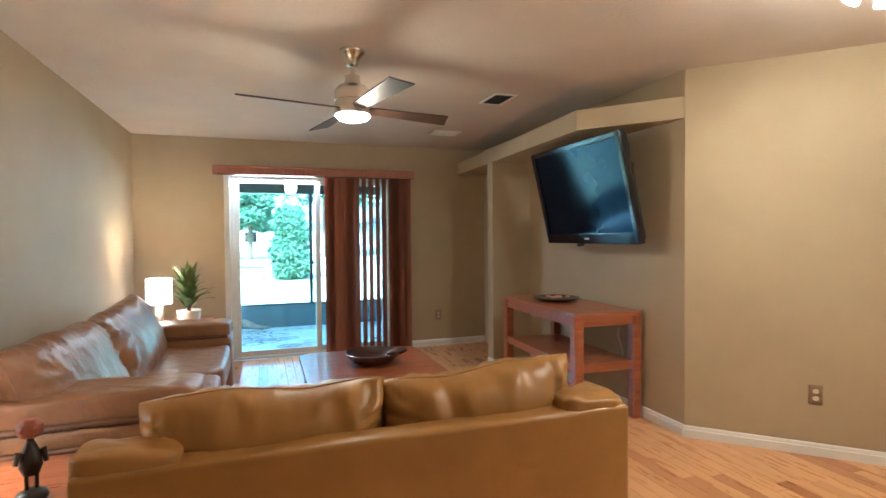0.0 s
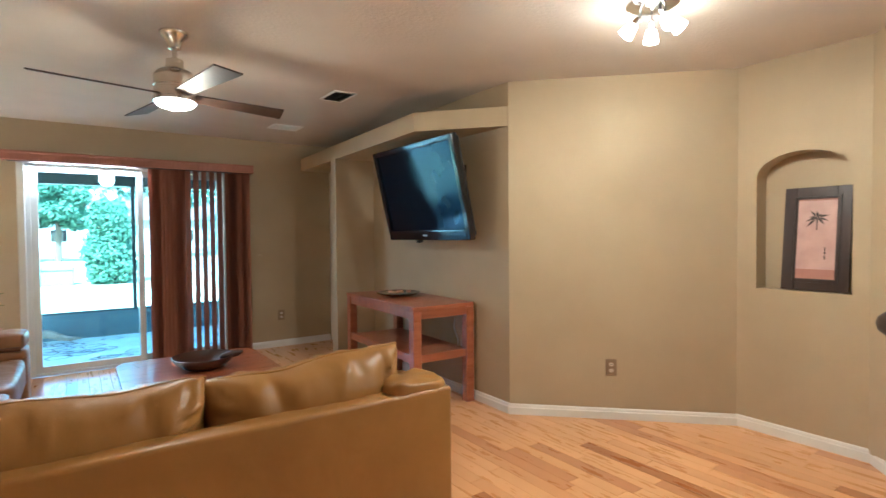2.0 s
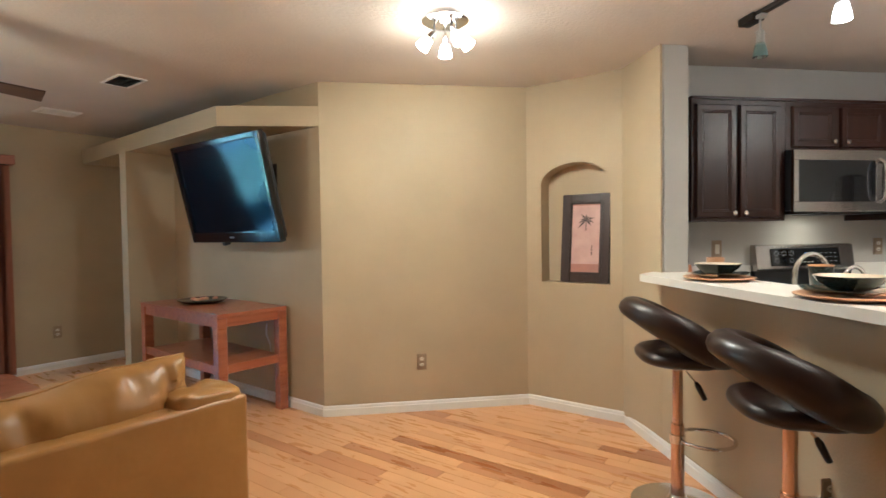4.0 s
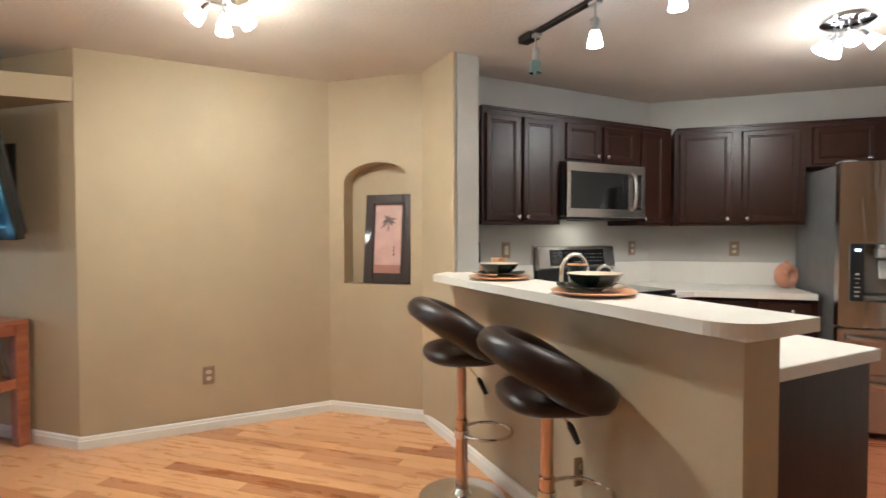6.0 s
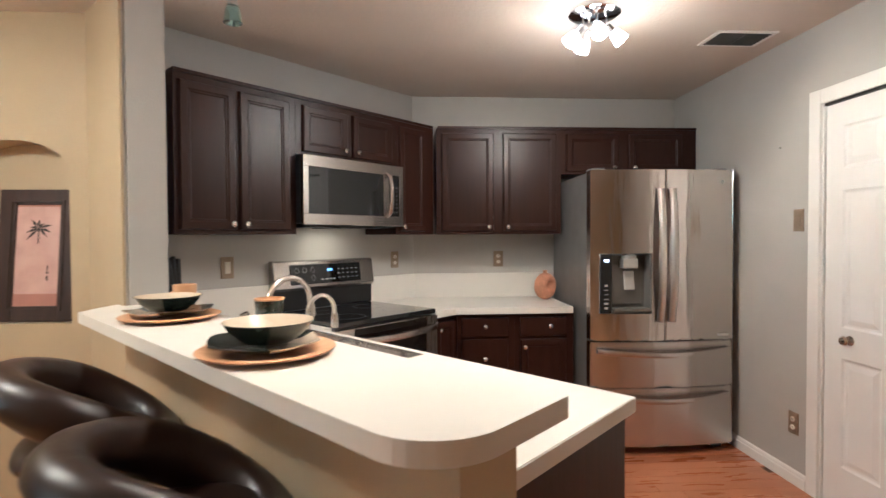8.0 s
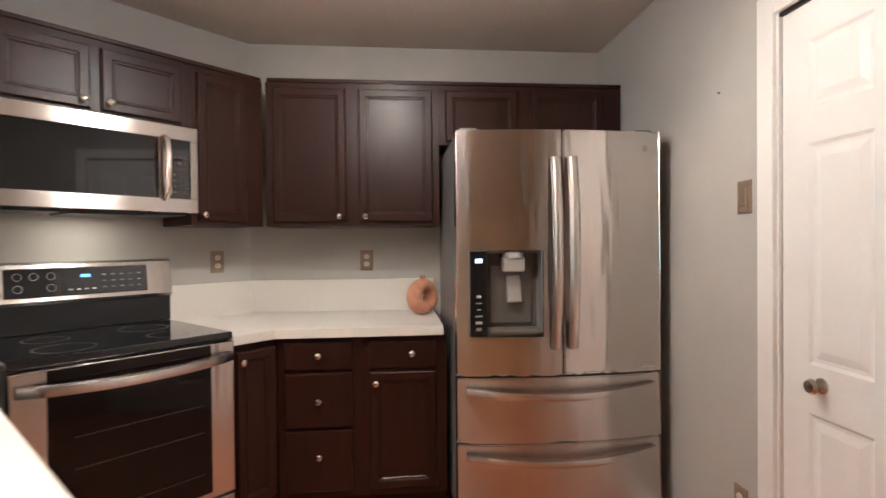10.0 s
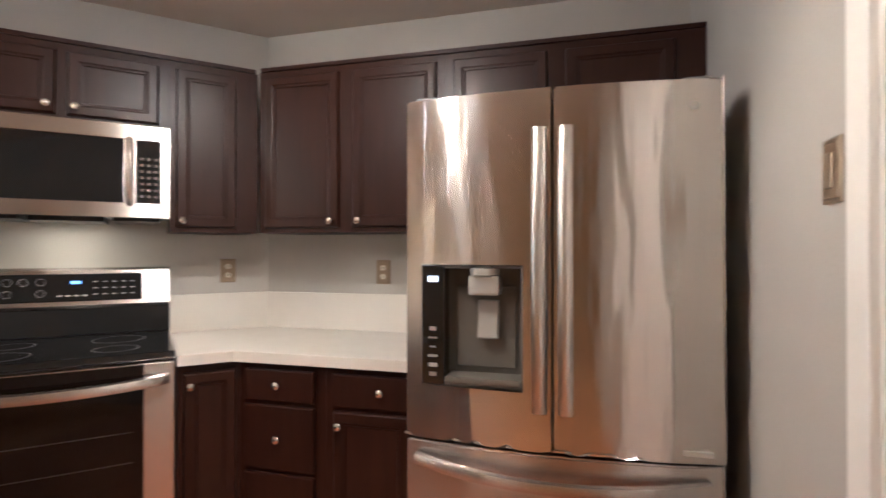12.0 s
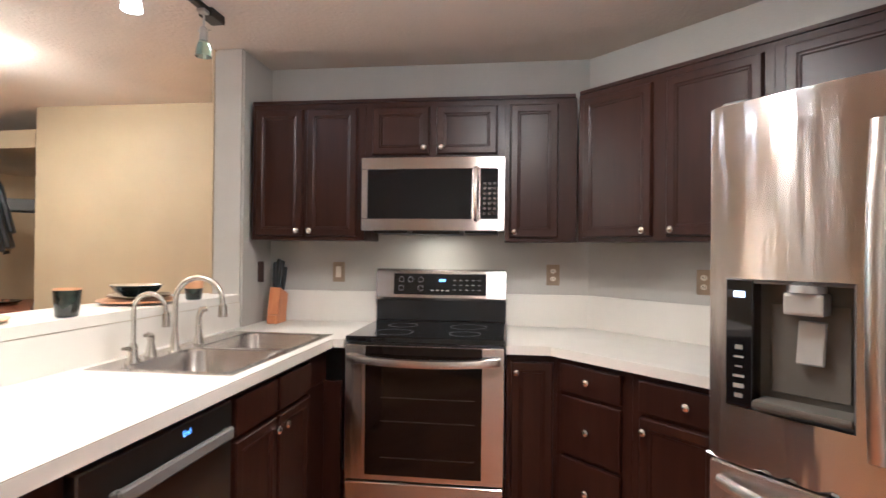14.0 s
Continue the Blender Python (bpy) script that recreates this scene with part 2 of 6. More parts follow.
M_INK = material("print_ink", (0.035, 0.025, 0.022), 0.6)
M_POT = material("white_pot", (0.78, 0.77, 0.74), 0.35, var=0.02)
M_LEAF = material("leaf_green", (0.075, 0.120, 0.022), 0.45, var=0.25, scale=12, color2=(0.15, 0.19, 0.05))
M_SHADE = glow("lamp_shade", (1.0, 0.84, 0.66), 0.60)
M_BULB = glow("lit_bulb", (1.0, 0.90, 0.74), 18.0)
M_FANLIGHT = glow("fan_light_disc", (1.0, 0.93, 0.80), 1.2)
M_FROST = glow("lit_frosted_shade", (1.0, 0.86, 0.68), 2.2)
M_BLUE = glow("blue_display", (0.20, 0.40, 0.9), 0.16)
M_WLED = glow("white_display", (0.85, 0.85, 0.85), 0.33)
M_FANBLADE = wood("fan_blade", (0.060, 0.032, 0.020), (0.040, 0.020, 0.013), 0.5, (3, 30, 30))
M_SCREEN = material("tv_screen", (0.004, 0.010, 0.022), 0.10, var=0.1, rough_var=0.02, spec=0.25)
M_SCREEN.node_tree.nodes["Principled BSDF"].inputs["Specular Tint"].default_value = (0.14, 0.40, 0.90, 1)
M_DARKMETAL = material("dark_metal", (0.05, 0.045, 0.04), 0.4, 0.8)
M_GLASS = glass("clear_glass", (0.64, 0.955, 0.95))
M_WFRAME = material("white_door_frame", (0.74, 0.74, 0.70), 0.4, var=0.02)
M_CONCRETE = material("porch_concrete", (0.66, 0.66, 0.64), 0.8, var=0.08, scale=5, bump=0.2)
M_STONEL = material("porch_stone_line", (0.16, 0.15, 0.14), 0.8)
M_PORCHW = material("porch_kneewall", (0.10, 0.125, 0.14), 0.7, var=0.08)
M_BRONZE = material("bronze_aluminium", (0.05, 0.055, 0.055), 0.45, 0.5)
M_GRASS = material("grass", (0.36, 0.37, 0.22), 0.9, var=0.2, scale=1.5, bump=0.5, bump_scale=30, color2=(0.46, 0.44, 0.31))
M_FOL = material("foliage", (0.06, 0.115, 0.065), 0.7, var=0.2, scale=3, color2=(0.09, 0.15, 0.08))
M_BARK = material("bark", (0.12, 0.08, 0.05), 0.9, var=0.2, scale=8, bump=0.5)
M_TAUPEP = material("taupe_plastic", (0.12, 0.108, 0.09), 0.38, var=0.05)
M_PIPING = leather("dark_leather_piping", (0.15, 0.065, 0.03), (0.10, 0.045, 0.02), 0.4, 0.2, 9.0)
M_UBOX = material("utility_box_paint", (0.22, 0.40, 0.30), 0.6, var=0.06)
M_DRIFT = material("driftwood", (0.30, 0.24, 0.19), 0.8, var=0.2, scale=12, bump=0.3)
M_ROAD = material("driveway", (0.40, 0.40, 0.39), 0.85, var=0.06, scale=2)
M_SIDING = material("house_siding", (0.55, 0.56, 0.58), 0.7, var=0.04)
M_ROOF = material("roof_shingle", (0.16, 0.15, 0.15), 0.9, var=0.1, scale=9)
M_KNIFE = wood("knife_block_wood", (0.56, 0.23, 0.085), (0.44, 0.16, 0.055), 0.4, (20, 20, 3))
M_BASKET = material("carved_red_wood", (0.36, 0.10, 0.05), 0.5, var=0.2, scale=20, bump=0.4, bump_scale=60)
M_STATUE = material("dark_carved_wood", (0.030, 0.022, 0.018), 0.45, var=0.2, scale=15, bump=0.2, bump_scale=50)
M_BEIGEPORCH = material("porch_paint", (0.42, 0.42, 0.36), 0.7, var=0.04)

# ---- building helpers ----


def part(name, bm, mat, parent=None, label="", smooth=None):
    """Link a bmesh as one mesh object under a thing or a part."""
    mesh = bpy.data.meshes.new(name)
    bmesh.ops.recalc_face_normals(bm, faces=bm.faces[:])
    if smooth is not None:
        for f in bm.faces:
            f.smooth = True
        for e in bm.edges:
            if len(e.link_faces) == 2 and e.calc_face_angle() > radians(smooth):
                e.smooth = False
    bm.to_mesh(mesh)
    bm.free()
    mesh.materials.append(mat)
    ob = new(name, mesh)
    ob.parent = parent
    if label:
        ob["label"] = label
    return ob


def thing(name, label, category, m=None, group="", kind=""):
    ob = new(name)
    ob.empty_display_size = 0.1
    if m is not None:
        ob.matrix_world = m
    return tagged(ob, label, category, group, kind)


def at(u, v, z=0.0, turn=-45):
    x, y = uv(u, v)
    return pose(x, y, z, 0, 0, turn)


def box(bm, x0, x1, y0, y1, z0, z1, bevel=0.0, seg=1, m=None):
    ret = bmesh.ops.create_cube(bm, size=1.0)
    vs = ret["verts"]
    for v in vs:
        v.co = Vector(((x0 + x1) / 2 + v.co.x * (x1 - x0), (y0 + y1) / 2 + v.co.y * (y1 - y0), (z0 + z1) / 2 + v.co.z * (z1 - z0)))
    if bevel:
        es = list({e for v in vs for e in v.link_edges})
        r = bmesh.ops.bevel(bm, geom=es, offset=bevel, segments=seg, affect="EDGES", profile=0.6)
        vs = list({v for f in r["faces"] for v in f.verts} | {v for v in vs if v.is_valid})
    if m is not None:
        bmesh.ops.transform(bm, matrix=m, verts=vs)
    return vs


def boxes(*rows, bevel=0.0, seg=1):
    bm = bmesh.new()
    for r in rows:
        box(bm, *r, bevel=bevel, seg=seg)
    return bm


def lathe(bm, prof, n=24, m=None, cap=True):
    """Turn a profile of (radius, height) pairs round the z axis."""
    rings = []
    for r, z in prof:
        rings.append([bm.verts.new((r * math.cos(2 * math.pi * i / n), r * math.sin(2 * math.pi * i / n), z)) for i in range(n)])
    for a, b in zip(rings, rings[1:]):
        for i in range(n):
            bm.faces.new((a[i], a[(i + 1) % n], b[(i + 1) % n], b[i]))
    if cap:
        bm.faces.new(rings[0][::-1])
        bm.faces.new(rings[-1])
    vs = [v for r in rings for v in r]
    if m is not None:
        bmesh.ops.transform(bm, matrix=m, verts=vs)
    return vs


def turned(prof, n=24, m=None):
    bm = bmesh.new()
    lathe(bm, prof, n, m)
    return bm


def tube(bm, pts, r, n=10, cap=True):
    """A round tube along points; r is a radius or one per point."""
    pts = [Vector(p) for p in pts]
    rs = r if isinstance(r, (list, tuple)) else [r] * len(pts)
    rings, ref = [], None
    for i, p in enumerate(pts):
        d = (pts[min(i + 1, len(pts) - 1)] - pts[max(i - 1, 0)]).normalized()
        if ref is None:
            ref = d.orthogonal().normalized()
        ref = (ref - d * ref.dot(d)).normalized()
        s = d.cross(ref)
        rings.append([bm.verts.new(p + rs[i] * (math.cos(2 * math.pi * k / n) * ref + math.sin(2 * math.pi * k / n) * s)) for k in range(n)])
    for a, b in zip(rings, rings[1:]):
        for k in range(n):
            bm.faces.new((a[k], a[(k + 1) % n], b[(k + 1) % n], b[k]))
    if cap:
        bm.faces.new(rings[0][::-1])
        bm.faces.new(rings[-1])
    return bm


def prism(bm, pts, z0, z1):
    """An upright block over a plan outline."""
    lo = [bm.verts.new((x, y, z0)) for x, y in pts]
    hi = [bm.verts.new((x, y, z1)) for x, y in pts]
    n = len(pts)
    bm.faces.new(lo[::-1])
    bm.faces.new(hi)
    for i in range(n):
        bm.faces.new((lo[i], lo[(i + 1) % n], hi[(i + 1) % n], hi[i]))
    return bm


def slab(pts, z0, z1, bevel=0.0):
    bm = prism(bmesh.new(), pts, z0, z1)
    if bevel:
        bmesh.ops.bevel(bm, geom=bm.edges[:], offset=bevel, segments=2, affect="EDGES")
    return bm


def cushion(sx, sy, sz, power=0.32, n=26, wob=0.012, seed=0.0, sag=0.0, edge=0.0):
    """A stuffed block: rounded, uneven and slightly sagging."""
    bm = bmesh.new()
    grid = []
    sgn = lambda c, p: math.copysign(abs(c) ** p, c)
    for j in range(n + 1):
        phi = -math.pi / 2 + math.pi * j / n
        row = []
        for i in range(2 * n):
            th = math.pi * i / n
            x = sgn(math.cos(phi), power) * sgn(math.cos(th), power)
            y = sgn(math.cos(phi), power) * sgn(math.sin(th), power)
            z = sgn(math.sin(phi), power * 1.25)
            p = Vector((x * sx / 2, y * sy / 2, z * sz / 2))
            q = noise.noise_vector(p * 5.0 + Vector((seed, seed * 1.7, 0))) * wob + noise.noise_vector(p * 14.0 + Vector((seed, 0, seed))) * wob * 0.45
            q.z -= sag * (1 - x * x) * (1 - y * y) * (1 if z > 0 else 0)
            row.append(bm.verts.new(p + q))
        grid.append(row)
    for a, b in zip(grid, grid[1:]):
        for i in range(2 * n):
            bm.faces.new((a[i], a[(i + 1) % (2 * n)], b[(i + 1) % (2 * n)], b[i]))
    bmesh.ops.remove_doubles(bm, verts=bm.verts[:], dist=0.0005)
    return bm


def pillow(w, h, thick, n=30, wob=0.01, seed=0.0, ear=0.04):
    """A loose cushion standing in the xz plane: two swelling faces that meet in a seam, with creases running in from the edges."""
    bm = bmesh.new()
    sheets = []
    for side in (-1, 1):
        rows = []
        for j in range(n + 1):
            t = -math.cos(math.pi * j / n)
            row = []
            for i in range(n + 1):
                s = -math.cos(math.pi * i / n)
                pull = 1 - ear * (1 - s * s) * abs(t) ** 3
                pull2 = 1 - ear * (1 - t * t) * abs(s) ** 3
                corner = 1 - 0.045 * (s * t) ** 4
                x, z = s * w / 2 * pull2 * (1 - (1 - corner) * h / w), t * h / 2 * pull * corner
                swell = ((1 - abs(s) ** 3.0) * (1 - abs(t) ** 3.0)) ** 0.48
                y = side * thick / 2 * swell
                rim = max(abs(s), abs(t)) ** 3 * min(1, swell * 1.6)
                pleat = Vector((x * 6, z * 26, side)) if abs(s) * w > abs(t) * h + (w - h) else Vector((x * 22, z * 5, side))
                q = noise.noise(Vector((x * 6 + seed, z * 6, seed))) * wob * 0.9 + rim * wob * 3.2 * noise.noise(pleat + Vector((seed, 0, 0)))
                row.append(bm.verts.new((x, y + side * q * min(1, swell * 3), z + wob * 1.2 * noise.noise(Vector((x * 4 + seed, 0, seed))))))
            rows.append(row)
        for a, b in zip(rows, rows[1:]):
            for i in range(n):
                bm.faces.new((a[i], a[i + 1], b[i + 1], b[i]))
        sheets.append(rows)
    bmesh.ops.remove_doubles(bm, verts=bm.verts[:], dist=0.0006)
    seam = [sheets[0][0][i] for i in range(n + 1)] + [sheets[0][j][n] for j in range(1, n + 1)] + [sheets[0][n][i] for i in range(n - 1, -1, -1)] + [sheets[0][j][0] for j in range(n - 1, 0, -1)]
    pts = [v.co.copy() for v in seam if v.is_valid]
    return bm, pts


def moved(bm, m):
    bmesh.ops.transform(bm, matrix=m, verts=bm.verts[:])
    return bm


def arc(cx, cz, r, a0, a1, n=12):
    return [(cx + r * math.cos(radians(a0 + (a1 - a0) * i / n)), cz + r * math.sin(radians(a0 + (a1 - a0) * i / n))) for i in range(n + 1)]

# ---- setting ----


def structure(name, bm, mat, label, category, smooth=None):
    return tagged(part(name, bm, mat, None, "", smooth), label, category, kind="structure")


def wall_run(name, p, q, z0, z1, thick, mat, label):
    """A wall whose visible face goes from p to q, with its thickness to the left of that way."""
    p, q = Vector(p), Vector(q)
    d = (q - p).normalized()
    nrm = Vector((-d.y, d.x)) * thick
    return structure(name, slab([p, q, q + nrm, p + nrm][::-1], z0, z1), mat, label, "wall")


A, B, C = (2.80, 2.88), (3.90, 1.78), (3.90, 1.03)
KC = (FRIDGE_X, RANGE_V * S2 - FRIDGE_X)  # inner corner of the kitchen

structure("floor", boxes((LEFT_X - 0.2, FRIDGE_X + 0.2, RIGHT_Y - 0.2, BACK_Y + 0.02, -0.12, -0.008)), M_SUB,
          "dark joints under the strip wood floor", "floor")
structure("ceiling", boxes((LEFT_X - 0.2, FRIDGE_X + 0.2, RIGHT_Y - 0.2, BACK_Y + 0.2, CEIL, CEIL + 0.12)), M_CEIL,
          "off-white knockdown textured ceiling", "ceiling")
wall_run("wall_west", (LEFT_X, RIGHT_Y), (LEFT_X, BACK_Y), 0, CEIL, 0.15, M_BEIGE, "plain beige painted living room wall")
wall_run("wall_south", (FRIDGE_X, RIGHT_Y), (3.815, RIGHT_Y), 0, CEIL, 0.15, M_GREY, "pale grey painted kitchen wall")
structure("wall_south_header", boxes((3.03, 3.815, RIGHT_Y - 0.15, RIGHT_Y, 2.03, CEIL)), M_GREY, "grey wall above the pantry door", "wall")
wall_run("wall_south_rest", (3.03, RIGHT_Y), (LEFT_X, RIGHT_Y), 0, CEIL, 0.15, M_GREY, "plain grey painted wall")
structure("pantry_back", boxes((2.9, 3.95, RIGHT_Y - 0.35, RIGHT_Y - 0.16, 0, CEIL)), M_GREY, "grey wall behind the pantry door", "wall")
wall_run("wall_east", KC, (FRIDGE_X, RIGHT_Y), 0, CEIL, 0.15, M_GREY, "grey painted wall behind the refrigerator")
wall_run("wall_range", uv(2.206, RANGE_V), KC, 0, CEIL, 0.15, M_GREY, "grey painted wall behind the range")
# pillar at the end of the bar
structure("wall_pillar", slab([uv(BAR_U, 3.03), uv(2.206, 3.03), uv(2.206, RANGE_V + 0.15), uv(BAR_U + 0.001, RANGE_V + 0.15)][::-1], 0, CEIL, 0.012),
          M_GREY, "grey painted wall end beside the bar", "wall")
structure("pillar_face", slab([uv(BAR_U - 0.012, 3.034), uv(BAR_U, 3.034), uv(BAR_U, 3.60), uv(BAR_U - 0.012, 3.49)][::-1], 0, CEIL),
          M_BEIGE, "beige painted return beside the niche", "wall")
# wall A-B (with the outlet)
wall_run("wall_diagonal", A, B, 0, CEIL, 0.15, M_BEIGE, "plain beige painted diagonal wall")

# wall with the arched niche
NY0, NY1, NZ0, NZS, NDEEP = 1.132, 1.659, 0.957, 1.687, 0.14
nyc, nrise = (NY0 + NY1) / 2, 0.152


def arch(k, n=20):
    f = math.pi * k / n
    return nyc + (NY1 - NY0) / 2 * math.cos(f), NZS + nrise * math.sin(f)


bm = bmesh.new()
X0 = 3.90


def quad(*pts):
    bm.faces.new([bm.verts.new(p) for p in pts])


for y0, y1, z0, z1 in ((1.00, NY0, 0, CEIL), (NY1, 1.80, 0, CEIL), (NY0, NY1, 0, NZ0)):
    quad((X0, y0, z0), (X0, y1, z0), (X0, y1, z1), (X0, y0, z1))
for k in range(20):
    (ya, za), (yb, zb) = arch(k), arch(k + 1)
    quad((X0, ya, za), (X0, ya, CEIL), (X0, yb, CEIL), (X0, yb, zb))
    quad((X0, ya, za), (X0, yb, zb), (X0 + NDEEP, yb, zb), (X0 + NDEEP, ya, za))
    quad((X0 + NDEEP, ya, za), (X0 + NDEEP, yb, zb), (X0 + NDEEP, yb, NZ0), (X0 + NDEEP, ya, NZ0))
for y in (NY0, NY1):
    quad((X0, y, NZ0), (X0 + NDEEP, y, NZ0), (X0 + NDEEP, y, NZS), (X0, y, NZS))
quad((X0, NY0, NZ0), (X0, NY1, NZ0), (X0 + NDEEP, NY1, NZ0), (X0 + NDEEP, NY0, NZ0))
quad((X0 + 0.2, 1.00, 0), (X0 + 0.2, 1.80, 0), (X0 + 0.2, 1.80, CEIL), (X0 + 0.2, 1.00, CEIL))
for y in (1.00, 1.80):
    quad((X0, y, 0), (X0 + 0.2, y, 0), (X0 + 0.2, y, CEIL), (X0, y, CEIL))
bmesh.ops.remove_doubles(bm, verts=bm.verts[:], dist=0.0005)
structure("wall_niche", bm, M_BEIGE, "beige wall with an arched picture niche", "wall")

# media alcove: side wall, stub wall and plant shelf
wall_run("wall_alcove", (2.83, BACK_Y), A, 0, CEIL, 0.12, M_BEIGE, "beige wall of the media alcove")
structure("wall_stub", boxes((2.385, 2.82, 5.04, 5.16, 0, 2.122)), M_BEIGE, "beige stub wall closing the media alcove", "wall")
structure("plant_shelf", slab([(2.797, 2.883), (2.826, BACK_Y), (2.47, BACK_Y), (2.33, 3.43)], 2.125, 2.268), M_BEIGE,
          "beige drywall ledge over the media alcove", "ledge")
# back wall round the sliding door
DX0, DX1, DZ = -0.205, 1.62, 2.065
structure("wall_north", boxes((LEFT_X - 0.15, DX0, BACK_Y, BACK_Y + 0.15, 0, CEIL), (DX1, 2.95, BACK_Y, BACK_Y + 0.15, 0, CEIL),
                              (DX0, DX1, BACK_Y, BACK_Y + 0.15, DZ, CEIL)), M_BEIGE, "beige wall round the sliding glass door", "wall")


def baseboard(name, p, q, side):
    p, q = Vector(p), Vector(q)
    d = (q - p).normalized()
    nrm = Vector((-d.y, d.x)) * side
    bm = bmesh.new()
    prof = [(0.0, 0.0), (0.015, 0.0), (0.015, 0.052), (0.011, 0.056), (0.010, 0.066), (0.006, 0.075), (0.0, 0.078)]
    ends = []
    for e in (p, q):
        ends.append([bm.verts.new((e.x + nrm.x * o, e.y + nrm.y * o, z)) for o, z in prof])
    n = len(prof)
    for i in range(n):
        bm.faces.new((ends[0][i], ends[0][(i + 1) % n], ends[1][(i + 1) % n], ends[1][i]))
    bm.faces.new(ends[0])
    bm.faces.new(ends[1][::-1])
    structure(name, bm, M_TRIM, "white painted baseboard with eased top", "baseboard")


for i, (p, q, s) in enumerate([
        ((A[0] - 0.006, A[1] + 0.0), (B[0] - 0.006, B[1] - 0.004), -1), (B, (C[0], 1.02), -1), ((3.904, 1.032), pn(BAR_U - 0.0125, 1.11), -1),
        ((2.817, 5.04), A, -1), ((2.385, 5.04), (2.80, 5.04), -1), ((2.385, 5.16), (2.385, 5.025), -1), ((DX1 + 0.05, BACK_Y), (2.82, BACK_Y), -1),
        ((LEFT_X, 0.0), (LEFT_X, BACK_Y), -1), ((LEFT_X, BACK_Y), (DX0 - 0.05, BACK_Y), -1), ((FRIDGE_X, RIGHT_Y), (3.90, RIGHT_Y), -1)]):
    baseboard("baseboard_%d" % (i + 1), p, q, s)

# ---- sliding door, blinds, outdoors ----
door = tagged(thing("sliding_door", "white framed sliding glass door, closed", "sliding door"), kind="structure")
fy = BACK_Y + 0.03
part("frame", boxes((DX0 - 0.0, DX0 + 0.055, fy, fy + 0.10, 0.0, DZ), (DX1 - 0.055, DX1, fy, fy + 0.10, 0, DZ), (DX0 + 0.055, DX1 - 0.055, fy, fy + 0.10, DZ - 0.05, DZ),
                    (DX0 + 0.055, DX1 - 0.055, fy, fy + 0.10, 0.0, 0.03), bevel=0.004), M_WFRAME, door)
part("casing", boxes((DX0 - 0.045, DX0 + 0.012, BACK_Y - 0.012, BACK_Y + 0.03, 0, DZ + 0.03), (DX0 - 0.045, DX1 + 0.03, BACK_Y - 0.011, BACK_Y + 0.028, DZ - 0.01, DZ + 0.045), bevel=0.003), M_WFRAME, door)
for x0, x1, dy in ((DX0 + 0.055, 0.78, 0.012), (0.72, DX1 - 0.055, 0.055)):
    p = part("door_panel", boxes((x0, x0 + 0.055, fy + dy, fy + dy + 0.035, 0.03, DZ - 0.05), (x1 - 0.055, x1, fy + dy, fy + dy + 0.035, 0.03, DZ - 0.05),
                                 (x0 + 0.055, x1 - 0.055, fy + dy, fy + dy + 0.035, 0.03, 0.09), (x0 + 0.055, x1 - 0.055, fy + dy, fy + dy + 0.035, DZ - 0.10, DZ - 0.05), bevel=0.003), M_WFRAME, door)
    g = part("pane", boxes((x0 + 0.05, x1 - 0.05, fy + dy + 0.014, fy + dy + 0.02, 0.085, DZ - 0.095)), M_GLASS, p)
    g.visible_shadow = False

blind = thing("vertical_blind", "dark wood vertical blind drawn half open over the glass door", "blind")
part("valance", boxes((-0.35, 1.865, BACK_Y - 0.135, BACK_Y - 0.115, 2.045, 2.125), (-0.35, -0.33, BACK_Y - 0.115, BACK_Y - 0.002, 2.045, 2.125),
                      (1.845, 1.865, BACK_Y - 0.115, BACK_Y - 0.002, 2.045, 2.125), (-0.35, 1.865, BACK_Y - 0.14, BACK_Y - 0.112, 2.11, 2.135), bevel=0.003), M_BLIND, blind)
part("headrail", boxes((-0.31, 1.83, BACK_Y - 0.09, BACK_Y - 0.05, 2.04, 2.08)), M_DARKMETAL, blind)
slat_mesh = None
slats = [(0.855 + 0.036 * i, 22) for i in range(9)] + [(1.19 + 0.08 * i, 43) for i in range(6)] + [(1.64 + 0.03 * i, -24) for i in range(6)]
for x, turn in slats:
    if slat_mesh is None:
        b2 = bmesh.new()
        n = 6
        cols = [[b2.verts.new((0.044 * (2 * i / n - 1), 0.006 * (1 - (2 * i / n - 1) ** 2), z)) for i in range(n + 1)] for z in (0.035, 2.04)]
        for i in range(n):
            b2.faces.new((cols[0][i], cols[0][i + 1], cols[1][i + 1], cols[1][i]))
        r = bmesh.ops.solidify(b2, geom=b2.faces[:], thickness=0.0025)
        s = part("slat", b2, M_BLIND, blind)
        slat_mesh = s.data
    else:
        s = new("slat", slat_mesh)
        s.parent = blind
    s.matrix_basis = pose(x, BACK_Y - 0.07, 0, 0, 0, turn)

